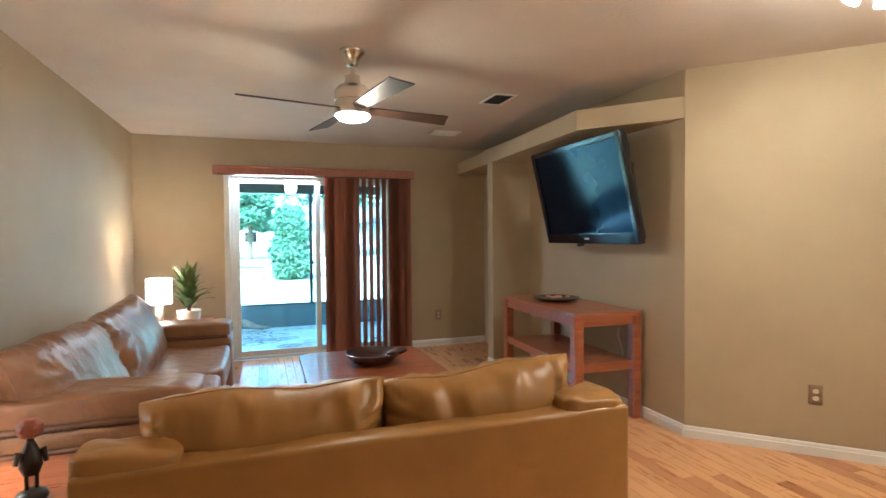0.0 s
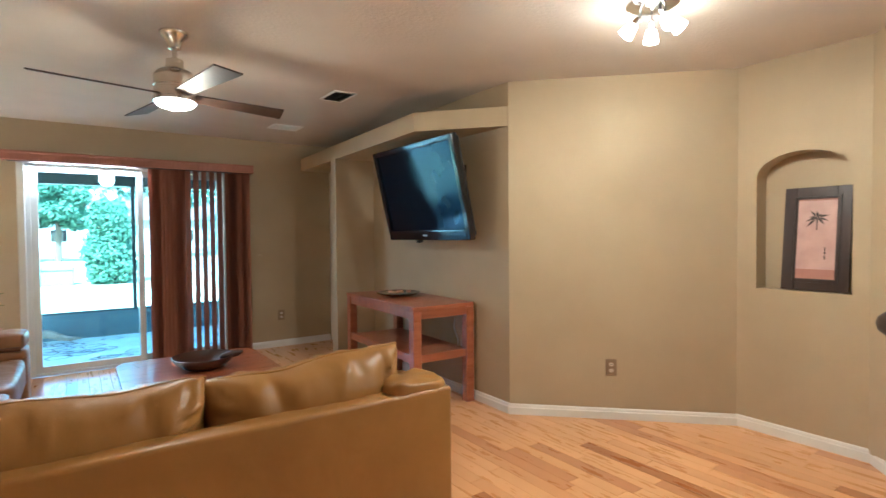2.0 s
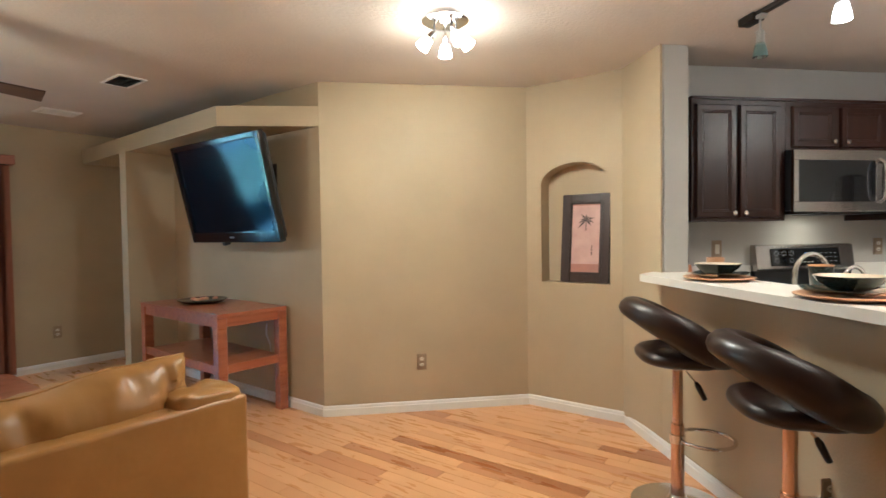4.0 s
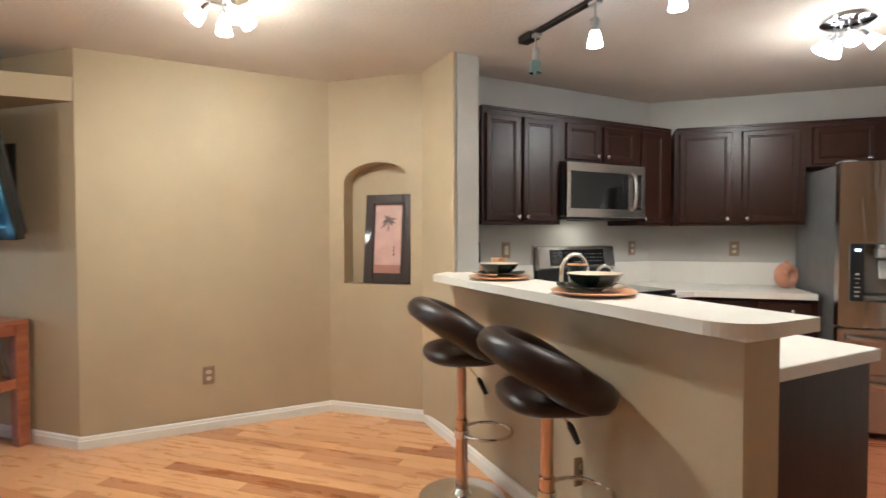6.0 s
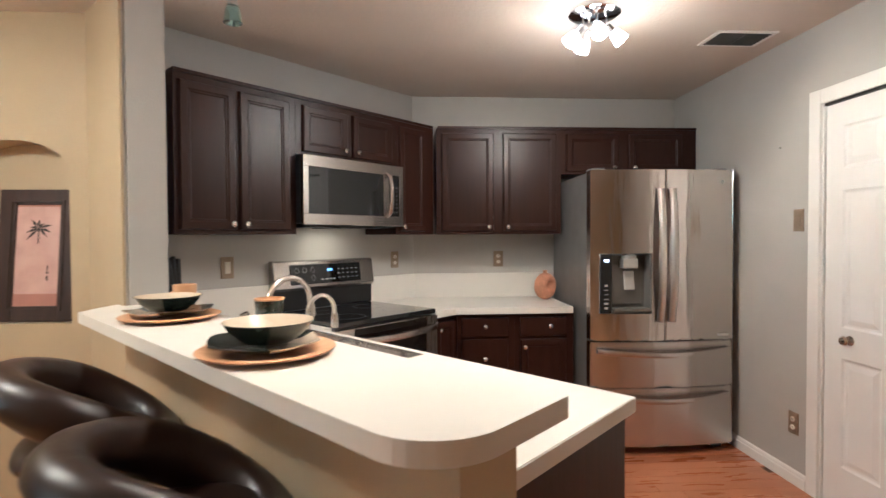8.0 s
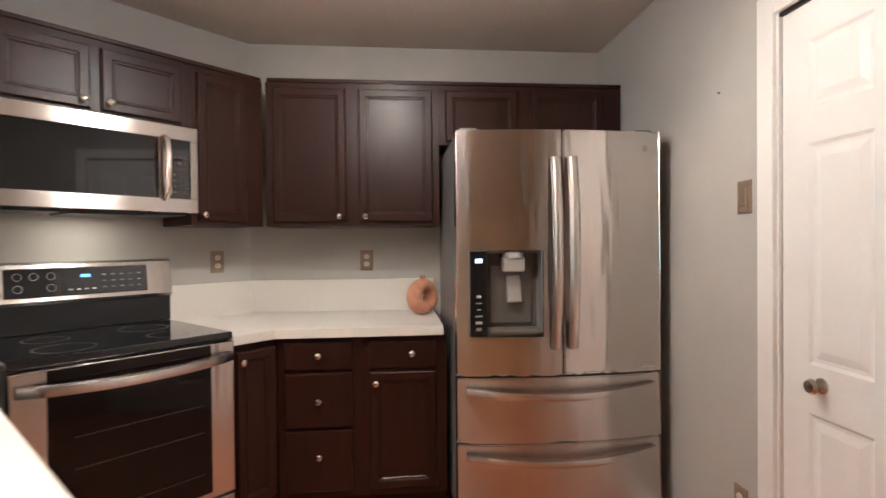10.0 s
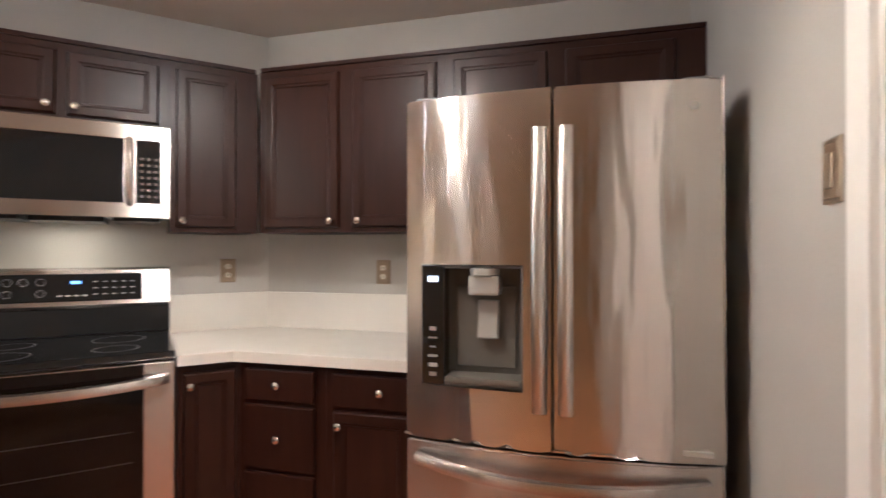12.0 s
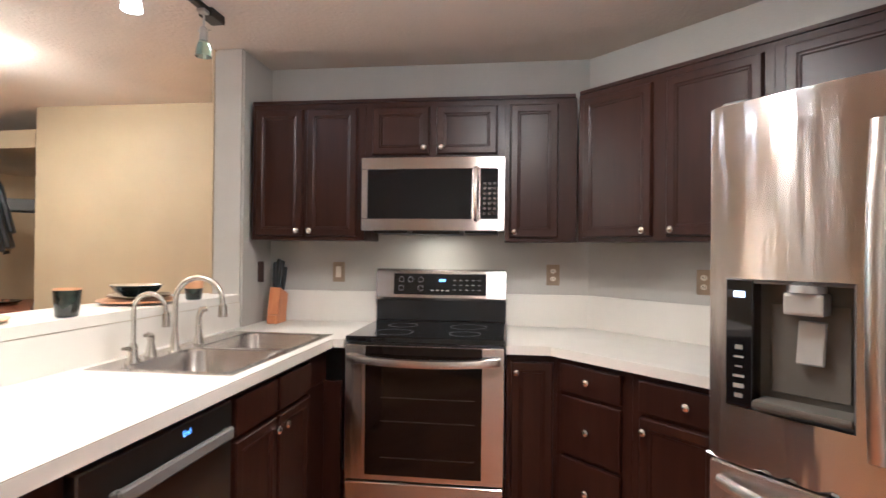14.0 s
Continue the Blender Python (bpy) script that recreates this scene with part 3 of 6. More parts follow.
# porch and garden
PORCH = 2.30             # depth to the screen wall
structure("ground", boxes((-60, 60, BACK_Y + PORCH + 0.15, 120, -0.30, -0.10)), M_GRASS, "sunlit dry lawn behind the house", "ground")
structure("porch_floor", boxes((-4, 6, BACK_Y + 0.15, BACK_Y + PORCH + 0.15, -0.25, -0.03)), M_CONCRETE, "pale concrete porch floor", "floor")
bm = bmesh.new()
rnd = random.Random(4)
for i in range(70):
    cx, cy = rnd.uniform(-1.5, 3.5), rnd.uniform(BACK_Y + 0.4, BACK_Y + PORCH - 0.2)
    pts = [(cx + 0.16 * rnd.uniform(0.7, 1.1) * math.cos(a), cy + 0.13 * rnd.uniform(0.7, 1.1) * math.sin(a)) for a in [k * math.pi / 3 for k in range(6)]]
    ring = [(cx + (x - cx) * 0.80, cy + (y - cy) * 0.80) for x, y in pts]
    lo = [bm.verts.new((x, y, -0.026)) for x, y in pts]
    hi = [bm.verts.new((x, y, -0.026)) for x, y in ring]
    for k in range(6):
        bm.faces.new((lo[k], lo[(k + 1) % 6], hi[(k + 1) % 6], hi[k]))
tagged(part("porch_stone_pattern", bm, M_STONEL), "dark stencilled stone outlines on the porch floor", "floor pattern", kind="stuff")
structure("porch_ceiling", boxes((-4, 6, BACK_Y + 0.15, BACK_Y + PORCH + 0.35, 2.36, 2.46)), M_BEIGEPORCH, "shaded porch ceiling", "ceiling")
structure("porch_beam", boxes((-4, 6, BACK_Y + PORCH - 0.05, BACK_Y + PORCH + 0.15, 2.04, 2.36)), M_BRONZE, "dark beam over the porch screen", "beam")
structure("porch_kneewall", boxes((-4, 6, BACK_Y + PORCH, BACK_Y + PORCH + 0.10, -0.03, 0.31)), M_PORCHW, "dark kick plate under the porch screen", "wall")
screen = tagged(thing("porch_screen", "bronze aluminium posts of the porch screen", "screen"), kind="structure")
for x in (-1.6, 0.86, 2.9, 4.4):
    part("post", boxes((x - 0.025, x + 0.025, BACK_Y + PORCH + 0.01, BACK_Y + PORCH + 0.06, 0.31, 2.04)), M_BRONZE, screen)
part("rail", boxes((-4, 6, BACK_Y + PORCH + 0.005, BACK_Y + PORCH + 0.065, 0.31, 0.335)), M_BRONZE, screen)
plamp = thing("porch_ceiling_fan", "white porch ceiling fan with a lit globe", "ceiling fan", pose(0.495, 7.15, 2.36))
part("canopy", turned([(0.09, -0.27), (0.10, -0.22), (0.03, -0.20), (0.025, -0.04), (0.07, -0.02), (0.07, -0.001)], 16), M_POT, plamp)
part("globe", turned([(0.01, -0.44), (0.05, -0.43), (0.075, -0.38), (0.07, -0.30), (0.05, -0.272)], 16), M_FROST, plamp)
for k in range(4):
    part("blade", moved(boxes((0.10, 0.52, -0.055, 0.055, -0.004, 0.004), bevel=0.002), pose(0, 0, -0.245, 0, 0, 28 + 90 * k) @ pose(0, 0, 0, 10)), M_POT, plamp)
bx = thing("utility_box", "pale green utility box on the lawn", "utility box", pose(-0.38, 19.5, -0.1))
part("cabinet", boxes((-0.50, 0.50, -0.3, 0.3, 0.0, 0.44), bevel=0.03), M_UBOX, bx)
part("lid", boxes((-0.52, 0.52, -0.32, 0.32, 0.441, 0.55), bevel=0.02), M_UBOX, bx)
dw = bmesh.new()
tube(dw, [(-0.38, 8.30, 0.15), (-0.12, 8.27, 0.11), (0.06, 8.24, 0.04), (0.22, 8.22, 0.03)], [0.045, 0.055, 0.035, 0.012], 9)
tube(dw, [(-0.08, 8.27, 0.10), (0.04, 8.34, 0.02), (0.12, 8.37, -0.02)], [0.03, 0.02, 0.008], 7)
tagged(part("driftwood", dw, M_DRIFT, smooth=60), "weathered driftwood branch lying on the porch floor", "driftwood")
structure("driveway", boxes((-60, 60, 22, 34, -0.10, -0.09)), M_ROAD, "pale sunlit street beyond the lawn", "road")


def leaves(bm, rng, centre, radii, count, size):
    for i in range(count):
        d = Vector((rng.gauss(0, 1), rng.gauss(0, 1), rng.gauss(0, 1))).normalized()
        k = rng.uniform(0.55, 1.0) * (1 + 0.25 * noise.noise(d * 2.3 + Vector(centre)))
        c = Vector(centre) + Vector((d.x * radii[0], d.y * radii[1], d.z * radii[2])) * k
        a = Vector((rng.gauss(0, 1), rng.gauss(0, 1), rng.gauss(0, 1))).normalized() * size
        b = a.orthogonal().normalized() * size * 0.6
        bm.faces.new([bm.verts.new(c + o) for o in (a, b, -a, -b)])


def tree(name, label, m, height, crown, rng, dense, size):
    t = thing(name, label, "tree", m)
    bm = bmesh.new()
    tube(bm, [(0, 0, -0.1), (0.05, 0, height * 0.3), (0.0, 0.05, height * 0.6), (0.05, 0.05, height * 0.8)], [0.2, 0.16, 0.1, 0.04], 8)
    for k in range(5):
        a = k * 1.3
        tube(bm, [(0.02, 0.02, height * (0.4 + 0.07 * k)), (crown * 0.6 * math.cos(a), crown * 0.6 * math.sin(a), height * (0.55 + 0.07 * k))], [0.07, 0.02], 6)
    part("trunk", bm, M_BARK, t)
    bm = bmesh.new()
    for k in range(9):
        a = k * 2.4
        leaves(bm, rng, (crown * 0.5 * math.cos(a), crown * 0.5 * math.sin(a), height * (0.5 + 0.055 * k)), (crown * 0.55, crown * 0.55, height * 0.13), dense, size)
    part("crown", bm, M_FOL, t)
    return t


rng = random.Random(11)
for x, y, h, c in ((-0.7, 38, 4.9, 1.8), (-7, 36, 9, 4), (4.5, 40, 9, 4), (9.0, 42, 10, 4.5), (14, 38, 9, 4)):
    tree("garden_tree", "leafy green garden tree across the street", pose(x, y, -0.1), h, c, rng, 850, 0.15)
bush = thing("hedge_bush", "tall clipped evergreen bush on the lawn", "bush", pose(1.05, 19.0, -0.1) @ Matrix.Diagonal((0.80, 0.80, 0.88, 1)))
bm = bmesh.new()
tube(bm, [(0, 0, 0), (0.02, 0, 0.8), (0, 0.02, 2.2)], [0.12, 0.1, 0.03], 8)
part("trunk", bm, M_BARK, bush)
bm = bmesh.new()
for k in range(7):
    leaves(bm, rng, (0.1 * math.sin(k * 2), 0.1 * math.cos(k * 2), 0.3 + 0.38 * k), (0.95 - 0.07 * abs(k - 2), 0.8, 0.42), 2600, 0.065)
part("crown", bm, M_FOL, bush)
house = thing("neighbour_house", "grey single-storey house across the street", "house", pose(3.5, 50, -0.1))
part("wall", boxes((-7, 8, 0, 6, 0, 2.8)), M_SIDING, house)
bm = bmesh.new()
prof = [(-0.6, 2.8), (3, 5.0), (6.6, 2.8)]
e0 = [bm.verts.new((-7.5, y, z)) for y, z in prof]
e1 = [bm.verts.new((8.5, y, z)) for y, z in prof]
for i in range(3):
    bm.faces.new((e0[i], e0[(i + 1) % 3], e1[(i + 1) % 3], e1[i]))
bm.faces.new(e0)
bm.faces.new(e1)
part("roof", bm, M_ROOF, house)
for x in (-5, -1, 4):
    w = part("window", boxes((x, x + 1.2, -0.05, 0.02, 1.0, 2.1)), M_WFRAME, house)
    part("pane", boxes((x + 0.08, x + 1.12, -0.07, -0.052, 1.08, 2.02)), M_BGLASS, w)

# ---- kitchen cabinets ----


def knob(parent, x, y, z):
    bm = turned([(0.005, 0.0), (0.006, 0.012), (0.014, 0.017), (0.0155, 0.023), (0.011, 0.028), (0.002, 0.0295)], 14, pose(x, y, z, 90))
    part("knob", bm, M_NICKEL, parent, "round satin nickel knob", 40)


def panel_door(x0, x1, z0, z1, y=0.0, t=0.019, rail=0.055, slab_front=False):
    """A frame-and-panel front whose face looks to -y."""
    bm = bmesh.new()
    if slab_front:
        box(bm, x0, x1, y - t, y, z0, z1, 0.006, 2)
        return bm
    steps = [(0.0, 0.0), (0.004, -t + 0.004), (0.008, -t), (rail - 0.016, -t), (rail - 0.010, -t + 0.004), (rail - 0.004, -t + 0.0045),
             (rail, -t + 0.009), (rail + 0.004, -t + 0.009)]
    rings = []
    for off, d in steps:
        rings.append([bm.verts.new((x, y + d, z)) for x, z in ((x0 + off, z0 + off), (x1 - off, z0 + off), (x1 - off, z1 - off), (x0 + off, z1 - off))])
    for a, b in zip(rings, rings[1:]):
        for i in range(4):
            bm.faces.new((a[i], a[(i + 1) % 4], b[(i + 1) % 4], b[i]))
    bm.faces.new(rings[-1])
    bm.faces.new(rings[0][::-1])
    return bm


def cabinet(name, label, m, w, depth, z0, z1, fronts, group, toe=0.0, body_x=None):
    """fronts: (x0, x1, z0, z1, knob x, knob z, kind). Local x runs along the face, y into the wall."""
    c = thing(name, label, "cabinet", m, group)
    x0, x1 = body_x or (0.0, w)
    rows = [(x0, x1, 0.0, depth, z0 + toe, z1)]
    if toe:
        rows.append((x0, x1, 0.07, depth, z0, z0 + toe))
    part("body", boxes(*rows, bevel=0.001), M_ESPR, c)
    for fx0, fx1, fz0, fz1, kx, kz, kind in fronts:
        f = part(kind, panel_door(fx0, fx1, fz0, fz1, slab_front=kind == "drawer"), M_ESPR, c)
        if kx is not None:
            knob(f, kx, -0.019, kz)
    return c


UB, UT = 1.385, 2.135
FACE_V = 3.07           # face frames of the wall cabinets
G = "kitchen wall cabinets"
cabinet("wall_cabinet", "espresso wood wall cabinet with two panel doors", at(2.246, FACE_V), 0.643, RANGE_V - FACE_V - 0.003, UB, UT,
        [(0.02, 0.295, UB + 0.02, UT - 0.03, 0.268, UB + 0.05, "door"), (0.315, 0.602, UB + 0.02, UT - 0.03, 0.342, UB + 0.05, "door")], G)
cabinet("wall_cabinet", "short espresso wood cabinet over the microwave", at(2.889, FACE_V), 0.756, RANGE_V - FACE_V - 0.003, 1.83, UT,
        [(0.04, 0.355, 1.845, UT - 0.03, 0.325, 1.88, "door"), (0.39, 0.715, 1.845, UT - 0.03, 0.42, 1.88, "door")], G)
cabinet("wall_cabinet", "narrow espresso wood cabinet beside the corner", at(3.645, FACE_V), 0.37, RANGE_V - FACE_V - 0.003, UB, UT,
        [(0.025, 0.275, UB + 0.02, UT - 0.03, 0.05, UB + 0.05, "door")], G)
FX = 4.995
cabinet("wall_cabinet", "espresso wood wall cabinet with two panel doors", pose(FX, -0.69, 0, 0, 0, -90), 0.90, FRIDGE_X - FX - 0.003, UB, UT,
        [(0.035, 0.41, UB + 0.02, UT - 0.03, 0.375, UB + 0.05, "door"), (0.475, 0.865, UB + 0.02, UT - 0.03, 0.51, UB + 0.05, "door")], G)
cabinet("wall_cabinet", "short espresso wood cabinet over the refrigerator", pose(FX, -1.59, 0, 0, 0, -90), 1.007, FRIDGE_X - FX - 0.003, 1.815, UT,
        [(0.035, 0.425, 1.83, UT - 0.03, 0.385, 1.86, "door"), (0.495, 0.90, 1.83, UT - 0.03, 0.535, 1.86, "door")], G)
structure("cabinet_crown", slab([uv(2.246, FACE_V - 0.008), uv(4.005, FACE_V - 0.008), uv(4.005, RANGE_V - 0.01), uv(2.246, RANGE_V - 0.01)], UT + 0.001, UT + 0.018), M_ESPR, "thin dark moulding along the cabinet tops", "trim")
structure("cabinet_crown_east", boxes((FX - 0.008, FRIDGE_X - 0.002, RIGHT_Y + 0.004, -0.70, UT + 0.001, UT + 0.018)), M_ESPR, "thin dark moulding along the cabinet tops", "trim")

CT = 0.90
BF = 2.765              # faces of the base cabinets on the range wall
BX = 4.70
G = "kitchen base cabinets"
cabinet("base_cabinet", "narrow espresso base cabinet beside the range", at(3.662, BF), 0.25, RANGE_V - BF - 0.003, 0, CT - 0.04,
        [(0.02, 0.215, 0.13, CT - 0.075, 0.045, CT - 0.125, "door")], G, 0.1)
cabinet("base_cabinet", "espresso base cabinet with a stack of drawers", pose(BX, -0.805, 0, 0, 0, -90), 0.385, FRIDGE_X - BX - 0.003, 0, CT - 0.04,
        [(0.03, 0.34, 0.705, CT - 0.07, 0.185, 0.772, "drawer"), (0.03, 0.34, 0.435, 0.688, 0.185, 0.56, "drawer"), (0.03, 0.34, 0.13, 0.418, 0.185, 0.30, "drawer")], G, 0.1)
cabinet("base_cabinet", "espresso base cabinet with one drawer over a door", pose(BX, -1.19, 0, 0, 0, -90), 0.40, FRIDGE_X - BX - 0.003, 0, CT - 0.04,
        [(0.035, 0.35, 0.705, CT - 0.07, 0.235, 0.772, "drawer"), (0.035, 0.35, 0.13, 0.688, 0.065, 0.635, "door")], G, 0.1)
# peninsula: faces look into the kitchen; local x runs along v
PF = 2.80


def pen(v):
    x, y = pn(PF, v)
    return pose(x, y, 0, 0, 0, 42.31)


cabinet("base_cabinet", "espresso sink base with two drawer fronts over doors", pen(1.935), 0.635, 0.58, 0, CT - 0.20,
        [(0.02, 0.31, 0.70, CT - 0.07, None, None, "drawer"), (0.325, 0.615, 0.70, CT - 0.07, None, None, "drawer"),
         (0.02, 0.31, 0.13, 0.685, 0.28, 0.64, "door"), (0.325, 0.615, 0.13, 0.685, 0.355, 0.64, "door")], G, 0.1)
structure("sink_rail", slab([pn(PF - 0.02, 1.935), pn(PF, 1.935), pn(PF, 2.765), pn(PF - 0.02, 2.765)], CT - 0.20, CT - 0.041), M_ESPR, "dark rail under the sink worktop", "trim")
structure("corner_filler", slab([pn(PF - 0.02, 2.572), pn(PF, 2.572), pn(PF, 2.74), pn(2.884, 2.74), pn(2.884, 2.765), pn(PF - 0.02, 2.765)], 0.1, CT - 0.201), M_ESPR, "dark filler strip in the cabinet corner", "trim")
structure("peninsula_panel", slab([pn(2.193, 1.145), pn(PF + 0.0, 1.145), pn(PF + 0.0, 1.322), pn(2.193, 1.322)], 0, CT - 0.041), M_ESPR, "dark end panel of the peninsula", "panel")

dw = thing("dishwasher", "dark stainless dishwasher with a blue end-of-cycle display", "dishwasher", pen(1.328))
part("body", boxes((0.0, 0.60, 0.02, 0.58, 0.10, CT - 0.045)), M_BLACK, dw)
d = part("door", boxes((0.005, 0.595, -0.022, 0.02, 0.12, CT - 0.065), bevel=0.004), material("dark_stainless", (0.085, 0.078, 0.072), 0.3, 0.9, var=0.05, rough_var=0.05), dw)
part("handle", boxes((0.09, 0.56, -0.055, -0.035, 0.725, 0.765), (0.09, 0.12, -0.036, -0.02, 0.73, 0.76), (0.53, 0.56, -0.036, -0.02, 0.73, 0.76), bevel=0.006), M_GREYP, d, "dark bar handle")


def words(text, parent, m, size, mat, name="lettering"):
    cu = bpy.data.curves.new(name, "FONT")
    cu.body, cu.size, cu.extrude = text, size, 0.0004
    cu.align_x, cu.align_y = "CENTER", "CENTER"
    ob = new(name, cu)
    cu.materials.append(mat)
    ob.parent = parent
    ob.matrix_basis = m
    return ob


words("End", d, pose(0.37, -0.0225, 0.805, 90), 0.024, M_BLUE, "display")

# worktops
SU0, SU1, SV0, SV1 = 2.255, 2.78, 1.98, 2.86


def edge_band(top, pts, inside):
    """The front edge strips of a worktop, a little proud, one to each straight run."""
    for p, q in zip(pts, pts[1:]):
        p, q = Vector(p), Vector(q)
        d = (q - p).normalized()
        nrm = Vector((-d.y, d.x))
        if nrm.dot(Vector(inside) - p) > 0:
            nrm = -nrm
        bm = bmesh.new()
        prism(bm, [p, q, q + nrm * 0.003, p + nrm * 0.003], CT - 0.042, CT - 0.002)
        part("edge_band", bm, M_LAM, top)


def worktop(name, label, blocks):
    top = thing(name, label, "worktop")
    bm = bmesh.new()
    for pts in blocks:
        prism(bm, [pn(*p) for p in pts], CT - 0.04, CT)
    bmesh.ops.remove_doubles(bm, verts=bm.verts[:], dist=0.0005)
    part("countertop", bm, M_LAM, top)
    return top


E1 = 2.835
pw = worktop("peninsula_worktop", "white laminate worktop of the sink peninsula", [
    [(2.193, 1.13), (E1, 1.13), (E1, SV0), (2.193, SV0)], [(2.193, SV0), (SU0, SV0), (SU0, SV1), (2.193, SV1)], [(SU1, SV0), (E1, SV0), (E1, SV1 - 0.11), (SU1, SV1 - 0.11)],
    [(SU1, SV1 - 0.11), (E1, SV1 - 0.11), (2.893, SV1 - 0.11), (2.893, SV1), (SU1, SV1)], [(2.193, SV1), (2.893, SV1), (2.874, RANGE_V - 0.002), (2.19, RANGE_V - 0.002)]])
edge_band(pw, [pn(2.193, 1.13), pn(E1, 1.13), pn(E1, SV1 - 0.11)], pn(2.4, 2.0))
bm = bmesh.new()
ie = (BX - 0.035, (2.735 * S2) - (BX - 0.035))
r0, r1 = uv(3.660, 2.735), uv(3.660, RANGE_V - 0.002)
kcw = (FRIDGE_X - 0.002, RANGE_V * S2 - FRIDGE_X - 0.002)
prism(bm, [r0, ie, (BX - 0.035, -1.575), (FRIDGE_X - 0.002, -1.575), kcw, r1], CT - 0.04, CT)
cw = thing("corner_worktop", "white laminate corner worktop beside the range", "worktop")
part("countertop", bm, M_LAM, cw)
edge_band(cw, [r0, ie, (BX - 0.035, -1.575)], (FRIDGE_X - 0.1, -1.3))
bm = bmesh.new()
b1, b0 = uv(3.660, RANGE_V - 0.022), (FRIDGE_X - 0.022, (RANGE_V - 0.022) * S2 - FRIDGE_X + 0.022)
prism(bm, [r1, b1, b0, (FRIDGE_X - 0.022, -1.575), (FRIDGE_X - 0.002, -1.575), kcw], CT + 0.001, CT + 0.185)
prism(bm, [uv(2.245, RANGE_V - 0.022), uv(2.888, RANGE_V - 0.022), uv(2.888, RANGE_V - 0.002), uv(2.245, RANGE_V - 0.002)], CT + 0.001, CT + 0.185)
structure("backsplash", bm, M_LAM, "white laminate upstand behind the worktops", "backsplash")
structure("worktop_edge", slab([pn(E1 + 0.0005, 1.13), pn(E1 + 0.002, 1.13), pn(E1 + 0.002, 2.73), pn(E1 + 0.0005, 2.73)], CT - 0.002, CT - 0.0005), M_EDGE, "thin dark seam of the laminate edge", "trim")

# raised bar
BT = 1.080
structure("bar_wall", slab([pn(BAR_U - 0.0125, 1.11), pn(2.19, 1.11), pn(2.19, 3.03), pn(BAR_U - 0.0125, 3.034)][::-1], 0, BT - 0.042), M_BEIGE, "beige half wall under the bar", "wall")
structure("bar_splash", slab([pn(2.192, 1.14), pn(2.197, 1.14), pn(2.197, 3.03), pn(2.192, 3.03)], CT + 0.001, BT - 0.043), M_LAM, "white laminate splash under the bar", "backsplash")
structure("bar_corbel", slab([pn(1.99, 1.085), pn(2.185, 1.085), pn(2.185, 1.20), pn(1.99, 1.20)], BT - 0.07, BT - 0.041), M_TRIM, "small white block under the bar end", "trim")
L0, L1 = 1.845, 1.838
outl = [pn(2.195, 1.0), pn(2.195, 3.028), pn(2.015, 3.028), pn(2.015, 3.11), pn(L1 + 0.09, 3.04), pn(L1, 2.95)]
c0 = (L0 + 0.14, 1.0 + 0.14)
outl += [pn(c0[0] + 0.14 * math.cos(radians(a)), c0[1] + 0.14 * math.sin(radians(a))) for a in range(180, 271, 9)]
bm = prism(bmesh.new(), outl, BT - 0.04, BT)
bb = thing("breakfast_bar", "white laminate breakfast bar top with a rounded corner", "bar top")
part("countertop", bm, M_LAM, bb)
bm = bmesh.new()
lo, hi = [], []
for k in range(len(outl)):
    p, q, r_ = Vector(outl[k - 1]), Vector(outl[k]), Vector(outl[(k + 1) % len(outl)])
    d_ = (r_ - p).normalized()
    o = q + Vector((-d_.y, d_.x)) * 0.0012
    lo.append(bm.verts.new((o.x, o.y, BT - 0.0022)))
    hi.append(bm.verts.new((o.x, o.y, BT - 0.0008)))
for k in range(len(outl)):
    bm.faces.new((lo[k], lo[(k + 1) % len(outl)], hi[(k + 1) % len(outl)], hi[k]))
part("edge_seam", bm, M_EDGE, bb)

# ---- kitchen appliances ----
fr = thing("refrigerator", "stainless French-door refrigerator with two lower drawers", "refrigerator", pose(4.44, -1.612, 0, 0, 0, -90))
W = 0.912


def bowed(x0, x1, z0, z1, y0=0.0, bow=0.042, n=14, deep=0.07, hole=None):
    """A steel front that bows out towards -y across the whole width of the appliance."""
    bm = bmesh.new()
    f = lambda x: y0 - bow * (1 - ((x - W / 2) / (W / 2)) ** 2)
    xs = [x0 + (x1 - x0) * i / n for i in range(n + 1)]
    if hole:
        xs = sorted(set([x for x in xs if abs(x - hole[0]) > 0.015 and abs(x - hole[1]) > 0.015] + [hole[0], hole[1]]))
    zs = [z0, z1] if not hole else [z0, hole[2], hole[3], z1]
    for i in range(len(xs) - 1):
        for k in range(len(zs) - 1):
            if hole and k == 1 and xs[i] >= hole[0] - 1e-6 and xs[i + 1] <= hole[1] + 1e-6:
                continue
            bm.faces.new([bm.verts.new(p) for p in ((xs[i], f(xs[i]), zs[k]), (xs[i + 1], f(xs[i + 1]), zs[k]), (xs[i + 1], f(xs[i + 1]), zs[k + 1]), (xs[i], f(xs[i]), zs[k + 1]))])
        for z in (z0, z1):
            bm.faces.new([bm.verts.new(p) for p in ((xs[i], f(xs[i]), z), (xs[i + 1], f(xs[i + 1]), z), (xs[i + 1], y0 + deep, z), (xs[i], y0 + deep, z))])
    for x in (x0, x1):
        bm.faces.new([bm.verts.new(p) for p in ((x, f(x), z0), (x, f(x), z1), (x, y0 + deep, z1), (x, y0 + deep, z0))])
    bmesh.ops.remove_doubles(bm, verts=bm.verts[:], dist=0.0004)
    edges = [e for e in bm.edges if len(e.link_faces) == 2 and e.calc_face_angle() > 0.9]
    bmesh.ops.bevel(bm, geom=edges, offset=0.006, segments=2, affect="EDGES")
    return bm


